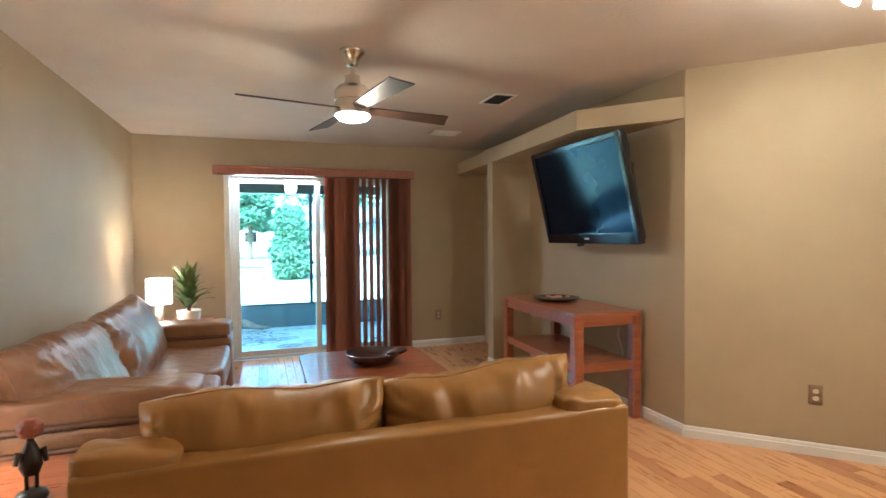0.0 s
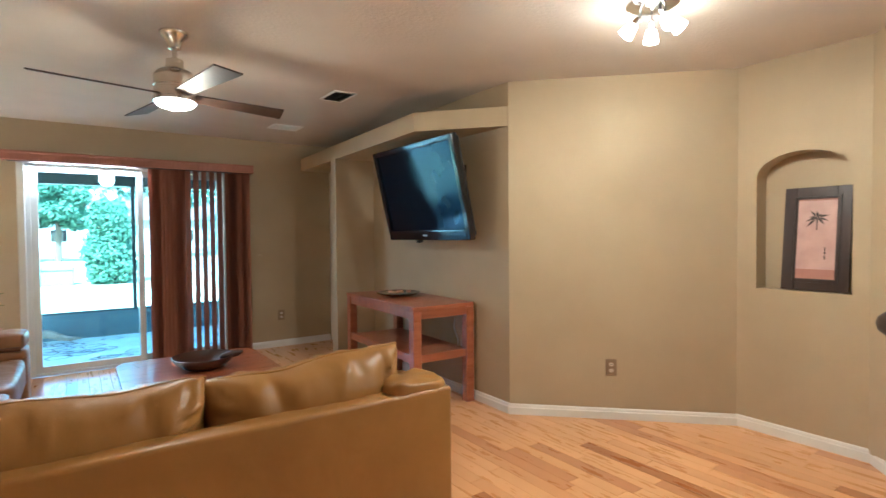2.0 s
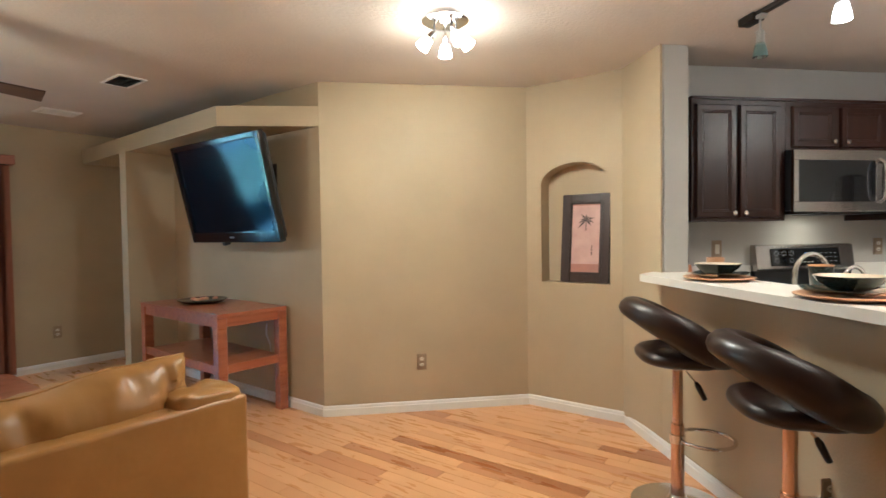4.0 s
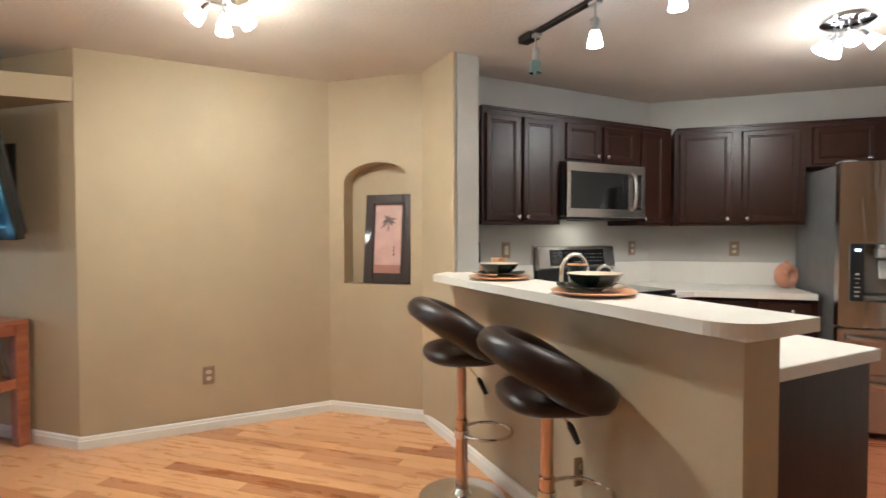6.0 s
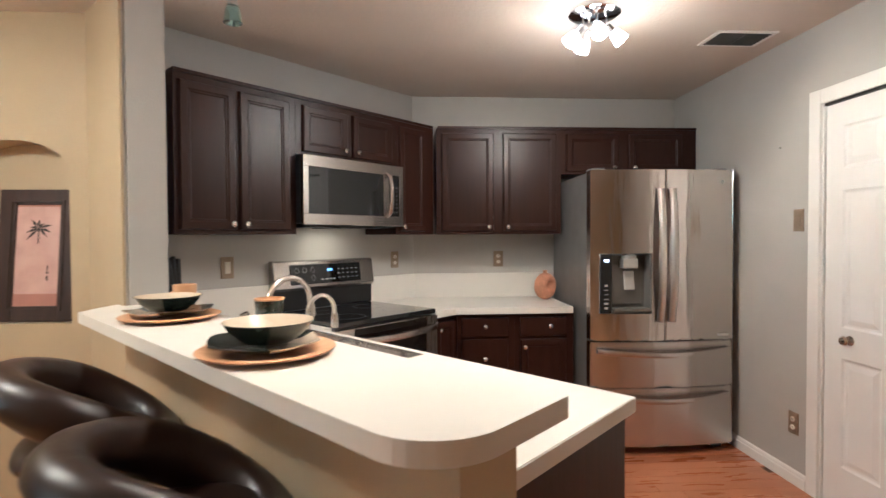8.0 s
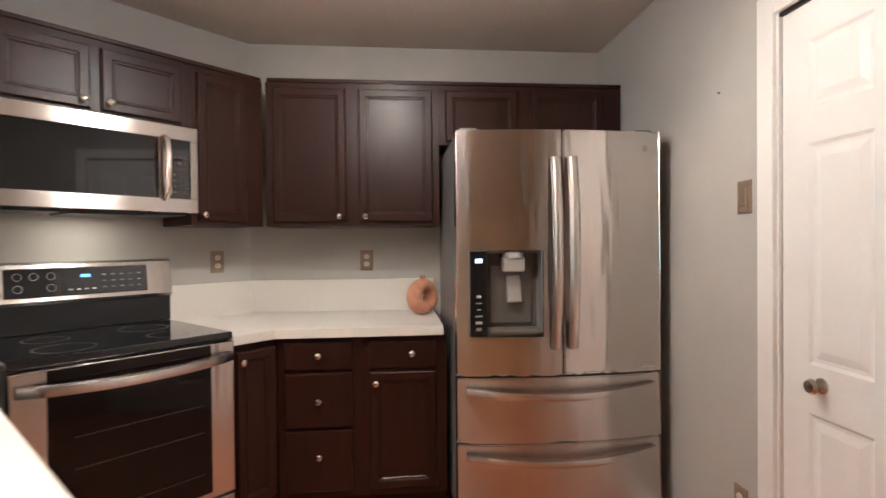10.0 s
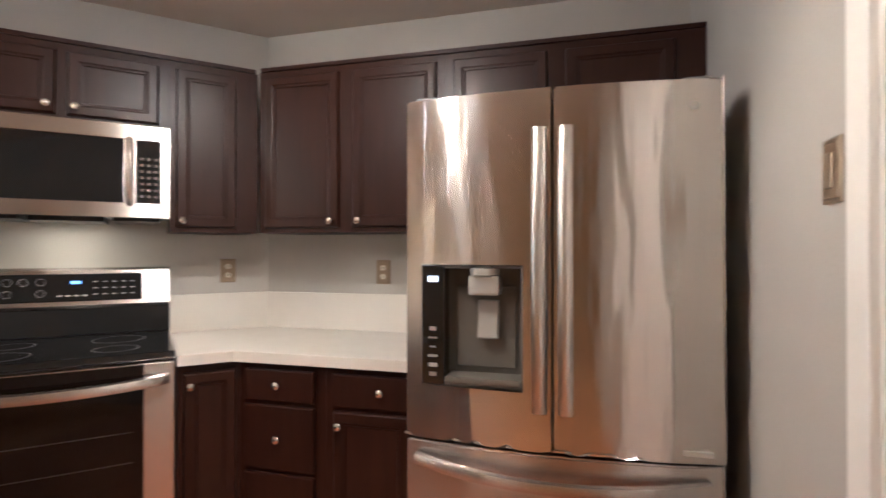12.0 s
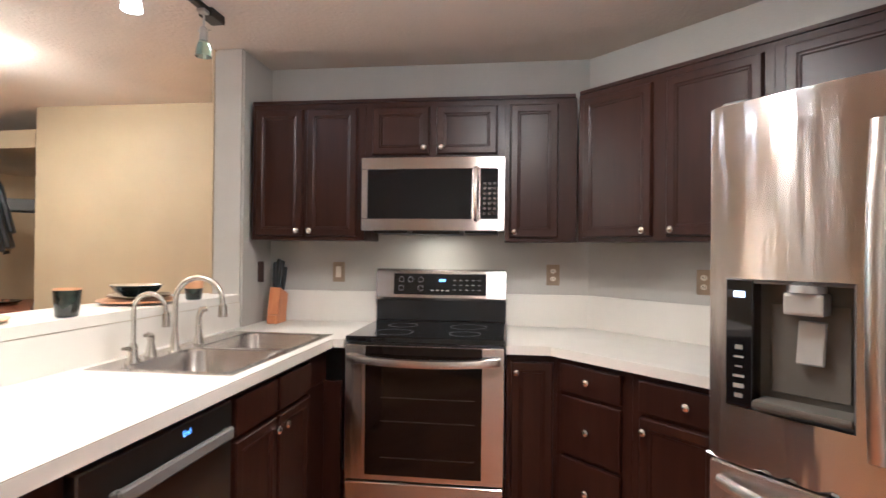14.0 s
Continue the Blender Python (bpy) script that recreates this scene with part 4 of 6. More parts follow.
part("body", boxes((0.004, W - 0.004, 0.075, 0.84, 0.055, 1.765), bevel=0.003), M_GREYP, fr)
for hx in (0.02, W - 0.10):
    part("hinge_cover", boxes((hx, hx + 0.08, 0.02, 0.14, 1.768, 1.79), bevel=0.006), M_GREYP, fr)
part("base_grille", boxes((0.02, W - 0.02, 0.09, 0.13, 0.012, 0.055)), M_BLACK, fr)
for hx in (0.02, W - 0.08):
    part("foot", boxes((hx, hx + 0.06, 0.07, 0.5, 0.0, 0.03)), M_BLACK, fr)
HX0, HX1, HZ0, HZ1 = 0.052, 0.372, 0.885, 1.258
dl = part("left_door", bowed(0.0, 0.452, 0.722, 1.775, hole=(HX0, HX1, HZ0, HZ1)), M_STEEL, fr, smooth=35)
dr = part("right_door", bowed(0.460, W, 0.722, 1.775), M_STEEL, fr, smooth=35)
d1 = part("upper_drawer", bowed(0.0, W, 0.432, 0.708), M_STEELH, fr, smooth=35)
d2 = part("lower_drawer", bowed(0.0, W, 0.062, 0.420), M_STEELH, fr, smooth=35)


def bar_handle(parent, x, z0, z1, lean):
    bm = bmesh.new()
    n = 14
    rows = []
    for i in range(n + 1):
        f = i / n
        z = z0 + (z1 - z0) * f
        off = -0.042 - 0.058 * math.sin(math.pi * min(max(f, 0.03), 0.97)) ** 0.45
        w = 0.020
        rows.append([bm.verts.new((x + a * w + lean * 0.004, off + b, z)) for a, b in ((-1.05, 0.012), (-0.95, -0.004), (-0.5, -0.012), (0.5, -0.012), (0.95, -0.004), (1.05, 0.012))])
    for a, b in zip(rows, rows[1:]):
        for k in range(6):
            bm.faces.new((a[k], a[(k + 1) % 6], b[(k + 1) % 6], b[k]))
    bm.faces.new(rows[0][::-1])
    bm.faces.new(rows[-1])
    part("handle", bm, M_HANDLE, parent, "curved stainless bar handle", 60)


bar_handle(dl, 0.424, 0.835, 1.655, -1)
bar_handle(dr, 0.490, 0.835, 1.655, 1)


def wide_handle(parent, z):
    bm = bmesh.new()
    rows = []
    n = 18
    for i in range(n + 1):
        f = i / n
        x = 0.035 + (W - 0.07) * f
        off = -0.008 - 0.044 * (1 - (2 * f - 1) ** 2) - 0.045 * math.sin(math.pi * min(max(f, 0.02), 0.98)) ** 0.4
        dz = -0.018 * math.sin(math.pi * f)
        rows.append([bm.verts.new((x, off + b, z + dz + c)) for b, c in ((0.012, -0.017), (-0.008, -0.015), (-0.012, 0.0), (-0.008, 0.015), (0.012, 0.017))])
    for a, b in zip(rows, rows[1:]):
        for k in range(5):
            bm.faces.new((a[k], a[(k + 1) % 5], b[(k + 1) % 5], b[k]))
    bm.faces.new(rows[0][::-1])
    bm.faces.new(rows[-1])
    part("handle", bm, M_STEELH, parent, "wide curved stainless handle", 50)


wide_handle(d1, 0.655)
wide_handle(d2, 0.372)
part("dispenser_back", boxes((HX0, HX1, 0.055, 0.065, HZ0, HZ1)), M_TAUPEP, dl, "recessed ice and water dispenser")
part("dispenser_side", boxes((HX0, HX0 + 0.006, -0.012, 0.055, HZ0, HZ1), bevel=0.002), M_GREYP, dl)
part("dispenser_side", boxes((HX1 - 0.006, HX1, -0.034, 0.055, HZ0, HZ1), bevel=0.002), M_GREYP, dl)
part("dispenser_top", boxes((HX0 + 0.006, HX1 - 0.006, -0.015, 0.055, HZ1 - 0.012, HZ1), bevel=0.002), M_GREYP, dl)
part("dispenser_sill", boxes((HX0 + 0.08, HX1 - 0.006, -0.02, 0.055, HZ0, HZ0 + 0.012), bevel=0.002), M_GREYP, dl)
panel = part("control_panel", boxes((HX0 + 0.004, HX0 + 0.076, -0.022, 0.04, HZ0 + 0.004, HZ1 - 0.004), bevel=0.002), M_BGLASS, dl, "black touch control panel")
part("display", boxes((HX0 + 0.026, HX0 + 0.056, -0.0245, -0.022, 1.205, 1.222)), M_WLED, panel)
for i, (w, h) in enumerate(((0.02, 0.012), (0.026, 0.005), (0.018, 0.004), (0.03, 0.007), (0.028, 0.012), (0.022, 0.012))):
    part("label", boxes((HX0 + 0.04 - w / 2, HX0 + 0.04 + w / 2, -0.0236, -0.022, 1.06 - 0.028 * i - h / 2, 1.06 - 0.028 * i + h / 2)), M_SILVERP, panel)
bm = boxes((HX0 + 0.15, HX0 + 0.245, -0.018, 0.05, 1.165, 1.225), bevel=0.008, seg=2)
part("spout", bm, M_SILVERP, dl)
part("spout_cap", moved(turned([(0.046, 0.0), (0.046, 0.02), (0.034, 0.03)], 20), pose(HX0 + 0.197, 0.015, 1.226)), M_SILVERP, dl, smooth=40)
part("paddle", moved(boxes((-0.033, 0.033, 0.0, 0.014, 0.0, 0.12), bevel=0.004), pose(HX0 + 0.205, 0.012, 1.03, -10)), M_SILVERP, dl)
part("inner_liner", boxes((HX0 + 0.10, HX1 - 0.03, 0.045, 0.054, HZ0 + 0.05, 1.19), bevel=0.002), M_TAUPEP, dl)
part("drip_tray", boxes((HX0 + 0.082, HX1 - 0.006, -0.045, 0.05, HZ0 + 0.012, HZ0 + 0.034), bevel=0.008, seg=2), M_TAUPEP, dl)
part("nameplate", boxes((W - 0.105, W - 0.03, -0.020, -0.004, 0.738, 0.752), bevel=0.001), M_SILVERP, dr)
part("round_badge", turned([(0.012, 0.0), (0.012, 0.003)], 18, pose(W - 0.075, -0.0125, 1.70, 90)), M_SILVERP, dr)

# range
RU0 = 2.897
rg = thing("range", "stainless electric range with black glass cooktop", "range", at(RU0, 2.755))
RW = 0.758
RD = RANGE_V - 2.755 - 0.004
part("body", boxes((0.003, RW - 0.003, 0.0, RD, 0.05, 0.89), bevel=0.002), M_GREYP, rg)
ct = part("cooktop", boxes((0.0, RW, -0.028, RD - 0.055, 0.892, 0.922), bevel=0.006, seg=2), M_BGLASS, rg, "black ceramic glass cooktop")
for x, y, r in ((0.20, 0.13, 0.095), (0.56, 0.13, 0.075), (0.20, 0.38, 0.075), (0.56, 0.38, 0.095)):
    bm = bmesh.new()
    lathe(bm, [(r, 0.0), (r + 0.003, 0.0)], 32, pose(x, y, 0.9225), cap=False)
    part("burner_ring", bm, M_GREYP, ct)
bp = part("backguard", boxes((0.0, RW, RD - 0.05, RD, 0.922, 1.045), bevel=0.003), M_BLACK, rg, "black enamel riser behind the cooktop")
bm = bmesh.new()
prof = [(-0.058, 1.045), (-0.075, 1.06), (-0.052, 1.215), (-0.035, 1.225), (0.0, 1.225), (0.0, 1.045)]
e0 = [bm.verts.new((0.0, RD + y, z)) for y, z in prof]
e1 = [bm.verts.new((RW, RD + y, z)) for y, z in prof]
for i in range(len(prof)):
    bm.faces.new((e0[i], e0[(i + 1) % len(prof)], e1[(i + 1) % len(prof)], e1[i]))
bm.faces.new(e0)
bm.faces.new(e1)
cp = part("control_console", bm, M_STEELH, rg, "sloping stainless control console")
tilt = pose(0, RD - 0.0755, 1.06, -8.4)
cg = part("control_glass", moved(boxes((0.105, 0.645, -0.004, 0.004, 0.018, 0.140), bevel=0.003), tilt), M_BGLASS, cp, "black glass touch panel")
for x, z in ((0.15, 0.055), (0.15, 0.105), (0.205, 0.105), (0.265, 0.055), (0.265, 0.105)):
    bm = bmesh.new()
    lathe(bm, [(0.014, 0.0), (0.0165, 0.0)], 20, tilt @ pose(x, -0.0052, z, 90), cap=False)
    part("dial_ring", bm, M_GREYP, cg)
part("display", moved(boxes((0.372, 0.41, -0.0062, -0.0045, 0.095, 0.108)), tilt), M_BLUE, cg)
for i in range(5):
    for k in range(3):
        part("button_mark", moved(boxes((0.455 + 0.036 * i, 0.471 + 0.036 * i, -0.0056, -0.0045, 0.045 + 0.028 * k, 0.050 + 0.028 * k)), tilt), M_GREYP, cg)
for i in range(4):
    part("button_mark", moved(boxes((0.325 + 0.03 * i, 0.341 + 0.03 * i, -0.0056, -0.0045, 0.04, 0.046)), tilt), M_SILVERP, cg)
od = part("oven_door", boxes((0.004, RW - 0.004, -0.045, 0.0, 0.252, 0.885), bevel=0.004, seg=2), M_STEEL, rg, "stainless oven door with a dark window")
part("window", boxes((0.104, RW - 0.104, -0.048, -0.0455, 0.277, 0.882), bevel=0.001), M_OVEN, od, "dark oven window")
for z in (0.36, 0.53, 0.64):
    part("oven_rack", boxes((0.18, 0.62, -0.0495, -0.0481, z, z + 0.003)), M_RACK, od)
bm = bmesh.new()
rows = []
for i in range(17):
    f = i / 16
    x = 0.02 + (RW - 0.04) * f
    off = -0.060 - 0.045 * math.sin(math.pi * f) ** 0.5
    rows.append([bm.verts.new((x, off + b, 0.825 - 0.012 * math.sin(math.pi * f) + c)) for b, c in ((0.012, -0.02), (-0.008, -0.016), (-0.012, 0.0), (-0.008, 0.016), (0.012, 0.02))])
for a, b in zip(rows, rows[1:]):
    for k in range(5):
        bm.faces.new((a[k], a[(k + 1) % 5], b[(k + 1) % 5], b[k]))
bm.faces.new(rows[0][::-1])
bm.faces.new(rows[-1])
for x in (0.03, RW - 0.07):
    box(bm, x, x + 0.04, -0.062, -0.043, 0.81, 0.84)
part("handle", bm, M_STEELH, od, "curved stainless oven handle", 50)
part("storage_drawer", boxes((0.004, RW - 0.004, -0.04, 0.0, 0.06, 0.238), bevel=0.004), M_STEELH, rg)

# microwave
mw = thing("microwave", "stainless over-the-range microwave with black window", "microwave", at(2.889, 3.012))
MW, MZ0, MZ1 = 0.756, 1.437, 1.822
part("body", boxes((0.0, MW, 0.012, RANGE_V - 3.012 - 0.004, MZ0 + 0.01, MZ1)), M_BLACK, mw)
part("front_frame", boxes((0.0, MW, -0.014, 0.012, MZ1 - 0.062, MZ1), (0.0, MW, -0.014, 0.012, MZ0, MZ0 + 0.062), (0.0, 0.035, -0.014, 0.012, MZ0 + 0.062, MZ1 - 0.062),
                          (0.588, 0.632, -0.014, 0.012, MZ0 + 0.062, MZ1 - 0.062), (MW - 0.034, MW, -0.014, 0.012, MZ0 + 0.062, MZ1 - 0.062), bevel=0.002), M_STEELH, mw)
part("window", boxes((0.034, 0.589, -0.006, 0.010, MZ0 + 0.06, MZ1 - 0.06)), M_BGLASS, mw, "black glass window")
kp = part("keypad", boxes((0.631, MW - 0.033, -0.006, 0.010, MZ0 + 0.06, MZ1 - 0.06)), M_BGLASS, mw, "black touch keypad")
for i in range(3):
    for k in range(7):
        part("key", boxes((0.645 + 0.026 * i, 0.660 + 0.026 * i, -0.0075, -0.0062, MZ0 + 0.085 + 0.026 * k, MZ0 + 0.096 + 0.026 * k)), M_RACK, kp)
bm = bmesh.new()
tube(bm, [(0.610, -0.014, MZ1 - 0.06), (0.610, -0.05, MZ1 - 0.085), (0.610, -0.062, MZ1 - 0.14), (0.610, -0.065, (MZ0 + MZ1) / 2), (0.610, -0.062, MZ0 + 0.14), (0.610, -0.05, MZ0 + 0.085), (0.610, -0.014, MZ0 + 0.06)], 0.015, 10)
part("handle", bm, M_STEEL, mw, "vertical curved stainless handle", 60)
part("vent_base", boxes((0.06, 0.24, 0.02, 0.30, MZ0 - 0.012, MZ0 + 0.009), (0.27, 0.52, 0.02, 0.30, MZ0 - 0.016, MZ0 + 0.009), (0.55, 0.72, 0.02, 0.30, MZ0 - 0.012, MZ0 + 0.009)), M_BLACK, mw)

# sink
def ploop(u0, u1, v0, v1, r, z, n=5):
    pts = []
    for cu, cv, a0 in ((u1 - r, v1 - r, 0), (u0 + r, v1 - r, 90), (u0 + r, v0 + r, 180), (u1 - r, v0 + r, 270)):
        for k in range(n + 1):
            a = radians(a0 + 90 * k / n)
            pts.append((*pn(cu + r * math.cos(a), cv + r * math.sin(a)), z))
    return pts


sink = thing("kitchen_sink", "stainless double-bowl drop-in sink", "sink")
bm = bmesh.new()
u0, u1, v0, v1 = SU0 - 0.012, SU1 + 0.012, SV0 - 0.012, SV1 + 0.012
zt = CT + 0.004
for blk in ([(u0, v0), (u0 + 0.11, v0), (u0 + 0.11, v1), (u0, v1)], [(u1 - 0.03, v0), (u1, v0), (u1, v1), (u1 - 0.03, v1)], [(u0 + 0.11, v0), (u1 - 0.03, v0), (u1 - 0.03, v0 + 0.035), (u0 + 0.11, v0 + 0.035)],
            [(u0 + 0.11, v1 - 0.035), (u1 - 0.03, v1 - 0.035), (u1 - 0.03, v1), (u0 + 0.11, v1)], [(u0 + 0.11, 2.40), (u1 - 0.03, 2.40), (u1 - 0.03, 2.44), (u0 + 0.11, 2.44)]):
    prism(bm, [pn(*p) for p in blk], CT + 0.0005, zt)
part("rim", bm, M_STEELH, sink)
for bv0, bv1 in ((v0 + 0.03, 2.405), (2.435, v1 - 0.03)):
    bm = bmesh.new()
    bu0, bu1 = u0 + 0.105, u1 - 0.025
    rings = []
    for off, z, r in ((0.0, zt + 0.0005, 0.06), (0.006, CT - 0.004, 0.07), (0.012, CT - 0.14, 0.08), (0.03, CT - 0.175, 0.08), (0.06, CT - 0.182, 0.07)):
        rings.append([bm.verts.new(p) for p in ploop(bu0 + off, bu1 - off, bv0 + off, bv1 - off, r, z)])
    n = len(rings[0])
    for a, b in zip(rings, rings[1:]):
        for i in range(n):
            bm.faces.new((a[i], a[(i + 1) % n], b[(i + 1) % n], b[i]))
    bm.faces.new(rings[-1])
    # flat flange that squares off the rounded opening
    sq = []
    for x, y, z in ploop(bu0, bu1, bv0, bv1, 0.0006, zt + 0.0008):
        sq.append(bm.verts.new((x, y, z)))
    for i in range(n):
        bm.faces.new((rings[0][i], rings[0][(i + 1) % n], sq[(i + 1) % n], sq[i]))
    bw = part("bowl", bm, M_STEELH, sink, "polished stainless bowl", 40)
    cx, cy = pn((bu0 + bu1) / 2, (bv0 + bv1) / 2)
    part("drain", turned([(0.045, 0.0), (0.045, 0.004), (0.03, 0.003), (0.005, 0.001)], 20, pose(cx, cy, CT - 0.1815)), M_NICKEL, bw)


def tap(name, label, u, v, rise, reach, r, lever):
    x, y = pn(u, v)
    t = thing(name, label, "faucet", pose(x, y, zt, 0, 0, -40))
    part("base", turned([(0.028, 0.0), (0.028, 0.006), (0.018, 0.02), (0.016, 0.06), (r * 1.15, 0.075)], 20), M_NICKEL, t, smooth=40)
    pts = [(0, 0, 0.06), (0, 0, rise * 0.5), (0, 0, rise - reach / 2)]
    pts += [(reach / 2 - reach / 2 * math.cos(a), 0, rise - reach / 2 + reach / 2 * math.sin(a)) for a in [math.pi * k / 12 for k in range(1, 12)]]
    pts += [(reach, 0, rise - reach / 2 - 0.01)]
    bm = bmesh.new()
    tube(bm, pts, r, 14)
    part("gooseneck", bm, M_NICKEL, t, smooth=50)
    part("nozzle", turned([(r * 0.9, 0.0), (r * 1.7, 0.0), (r * 1.5, 0.045), (r * 1.05, 0.055)], 16, pose(reach + 0.002, 0, rise - reach / 2 - 0.062)), M_NICKEL, t, smooth=40)
    if lever:
        bm = bmesh.new()
        tube(bm, [(0, 0.0, 0.045), (0.0, -0.03, 0.06), (0.01, -0.075, 0.066)], [0.009, 0.008, 0.006], 10)
        part("lever", bm, M_NICKEL, t, smooth=50)
    return t


tap("kitchen_faucet", "brushed nickel gooseneck kitchen faucet", 2.318, 2.336, 0.305, 0.20, 0.0115, False)
tap("filter_faucet", "slim brushed nickel filtered-water faucet", 2.335, 2.085, 0.258, 0.12, 0.0085, True)
for v, hgt in ((2.22, 0.09), (2.52, 0.16)):
    x, y = pn(2.30, v)
    t = thing("side_spray" if hgt > 0.1 else "faucet_lever", "brushed nickel side spray beside the faucet" if hgt > 0.1 else "brushed nickel faucet lever on a cone base", "faucet", pose(x, y, zt, 0, 0, -20))
    part("base", turned([(0.024, 0), (0.022, 0.012), (0.013, 0.05), (0.014, 0.075), (0.010, 0.085)], 18), M_NICKEL, t, smooth=40)
    bm = bmesh.new()
    if hgt > 0.1:
        tube(bm, [(0, 0, 0.08), (0, 0, 0.12), (0.012, 0, 0.15), (0.035, 0, 0.155)], [0.011, 0.014, 0.016, 0.012], 12)
    else:
        tube(bm, [(0, 0, 0.08), (0, -0.05, 0.092), (0, -0.10, 0.095)], [0.011, 0.009, 0.007], 12)
    part("handle", bm, M_NICKEL, t, smooth=50)

# things on the counters
kb = thing("knife_block", "reddish wooden knife block holding black knives", "knife block", pose(*uv(2.315, 3.235), CT + 0.001, 0, 0, -45) @ Matrix.Diagonal((0.82, 0.82, 1.12, 1)))
part("block", moved(boxes((-0.04, 0.04, -0.07, 0.07, 0.03, 0.175), bevel=0.004), pose(0, 0, 0.0, -16)), M_KNIFE, kb)
part("stand", boxes((-0.038, 0.038, -0.07, 0.09, 0.0, 0.045), bevel=0.004), M_KNIFE, kb)
kr = random.Random(3)
for i in range(6):
    x, y = -0.022 + 0.022 * (i % 3), -0.04 + 0.05 * (i // 3)
    bm = bmesh.new()
    tube(bm, [(x, y, 0.17), (x, y, 0.25), (x * 1.3, y - 0.006, 0.30 + 0.06 * kr.random())], [0.012, 0.019, 0.015], 8)
    part("knife_handle", moved(bm, pose(0, 0, 0, -16)), M_BLACK, kb, smooth=50)

vase = thing("ring_vase", "terracotta ring-shaped vase on the worktop", "vase", pose(5.09, -1.50, CT + 0.001, 0, 0, -50))
bm = bmesh.new()
pts = [(0.062 * math.cos(a), 0, 0.098 + 0.062 * math.sin(a)) for a in [2 * math.pi * k / 28 for k in range(28)]]
ringv = []
for k, p in enumerate(pts):
    d = Vector((math.cos(2 * math.pi * k / 28), 0, math.sin(2 * math.pi * k / 28)))
    ringv.append([bm.verts.new(Vector(p) + (0.044 * math.cos(t)) * d * 0.85 + Vector((0, 0.048 * math.sin(t), 0))) for t in [2 * math.pi * j / 12 for j in range(12)]])
for k in range(28):
    a, b = ringv[k], ringv[(k + 1) % 28]
    for j in range(12):
        bm.faces.new((a[j], a[(j + 1) % 12], b[(j + 1) % 12], b[j]))
part("body", bm, M_TERRA, vase, smooth=60)
part("neck", turned([(0.016, 0.19), (0.014, 0.205), (0.018, 0.215), (0.012, 0.214)], 14), M_TERRA, vase, smooth=60)


def place_setting(m, seed):
    rr = random.Random(seed)
    ch = copy_or("charger_plate", "round woven light-wood charger plate on the bar", "charger", m,
                 [("plate", [(0.10, 0.0), (0.158, 0.010), (0.165, 0.016), (0.158, 0.019), (0.11, 0.009), (0.01, 0.008)], M_CHARGER)])
    pl = copy_or("dinner_plate", "dark green and cream glazed square-edged plate", "plate", m @ pose(0.006, 0.004, 0.012, 0, 0, rr.uniform(0, 90)),
                 [("plate", None, M_CERG), ("cream_glaze", None, M_CERC)])
    bw = copy_or("soup_bowl", "cream bowl with a black and green glazed outside", "bowl", m @ pose(-0.004, 0.006, 0.030, 0, 0, rr.uniform(0, 360)),
                 [("outside", [(0.045, 0.0), (0.06, 0.004), (0.092, 0.030), (0.108, 0.052), (0.1075, 0.0535)], M_CERG), ("inside", [(0.1075, 0.0535), (0.104, 0.051), (0.088, 0.031), (0.055, 0.010), (0.005, 0.007)], M_CERC)])


def copy_or(name, label, cat, m, parts):
    t = thing(name, label, cat, m, "place settings on the bar")
    for pname, prof, mat in parts:
        bm = bmesh.new()
        if prof:
            lathe(bm, prof, 40, cap=pname not in ("outside", "inside"))
        else:
            n, wave = 48, []
            rad = ((0.06, 0.006), (0.10, 0.010), (0.135, 0.022), (0.137, 0.025), (0.132, 0.0245), (0.10, 0.014), (0.01, 0.011))
            for r, z in rad:
                wave.append([bm.verts.new((r * (1 + 0.06 * math.cos(4 * a)) * math.cos(a), r * (1 + 0.06 * math.cos(4 * a)) * math.sin(a), z + 0.004 * math.cos(4 * a) * r / 0.135)) for a in [2 * math.pi * k / n for k in range(n)]])
            half = pname == "cream_glaze"
            for a, b in zip(wave, wave[1:]):
                for k in range(n):
                    if (0.12 * n < k < 0.42 * n) == half:
                        bm.faces.new((a[k], a[(k + 1) % n], b[(k + 1) % n], b[k]))
            bmesh.ops.delete(bm, geom=[v for v in bm.verts if not v.link_faces], context="VERTS")
        part(pname, bm, mat, t, smooth=50)
    return t


for u, v, s in ((2.025, 2.49, 1), (1.99, 1.72, 5)):
    x, y = pn(u, v)
    place_setting(pose(x, y, BT + 0.001, 0, 0, 20 * s), s)


def cup(m, mat_in, group, low):
    c = thing("cup", "glazed black and cream handleless cup on the bar", "cup", m, group)
    part("wall", turned([(0.030, 0.0), (0.036, 0.004), (0.041, 0.05), (0.044, 0.10), (0.041, 0.10), (0.038, 0.05), (0.02, 0.008)], 28), M_CERG, c, smooth=50)
    part("glaze_band", turned([(0.0416 + 0.0004 * (low - 0.052) / 0.01, low), (0.0452, 0.101), (0.0405, 0.1015), (0.0385, 0.06)], 28), mat_in, c, smooth=50)


for u, v, mt, low in ((2.145, 2.0, M_CHARGER, 0.094), (2.15, 2.70, M_CHARGER, 0.056)):
    x, y = pn(u, v)
    cup(pose(x, y, BT + 0.001), mt, "cups on the bar", low)


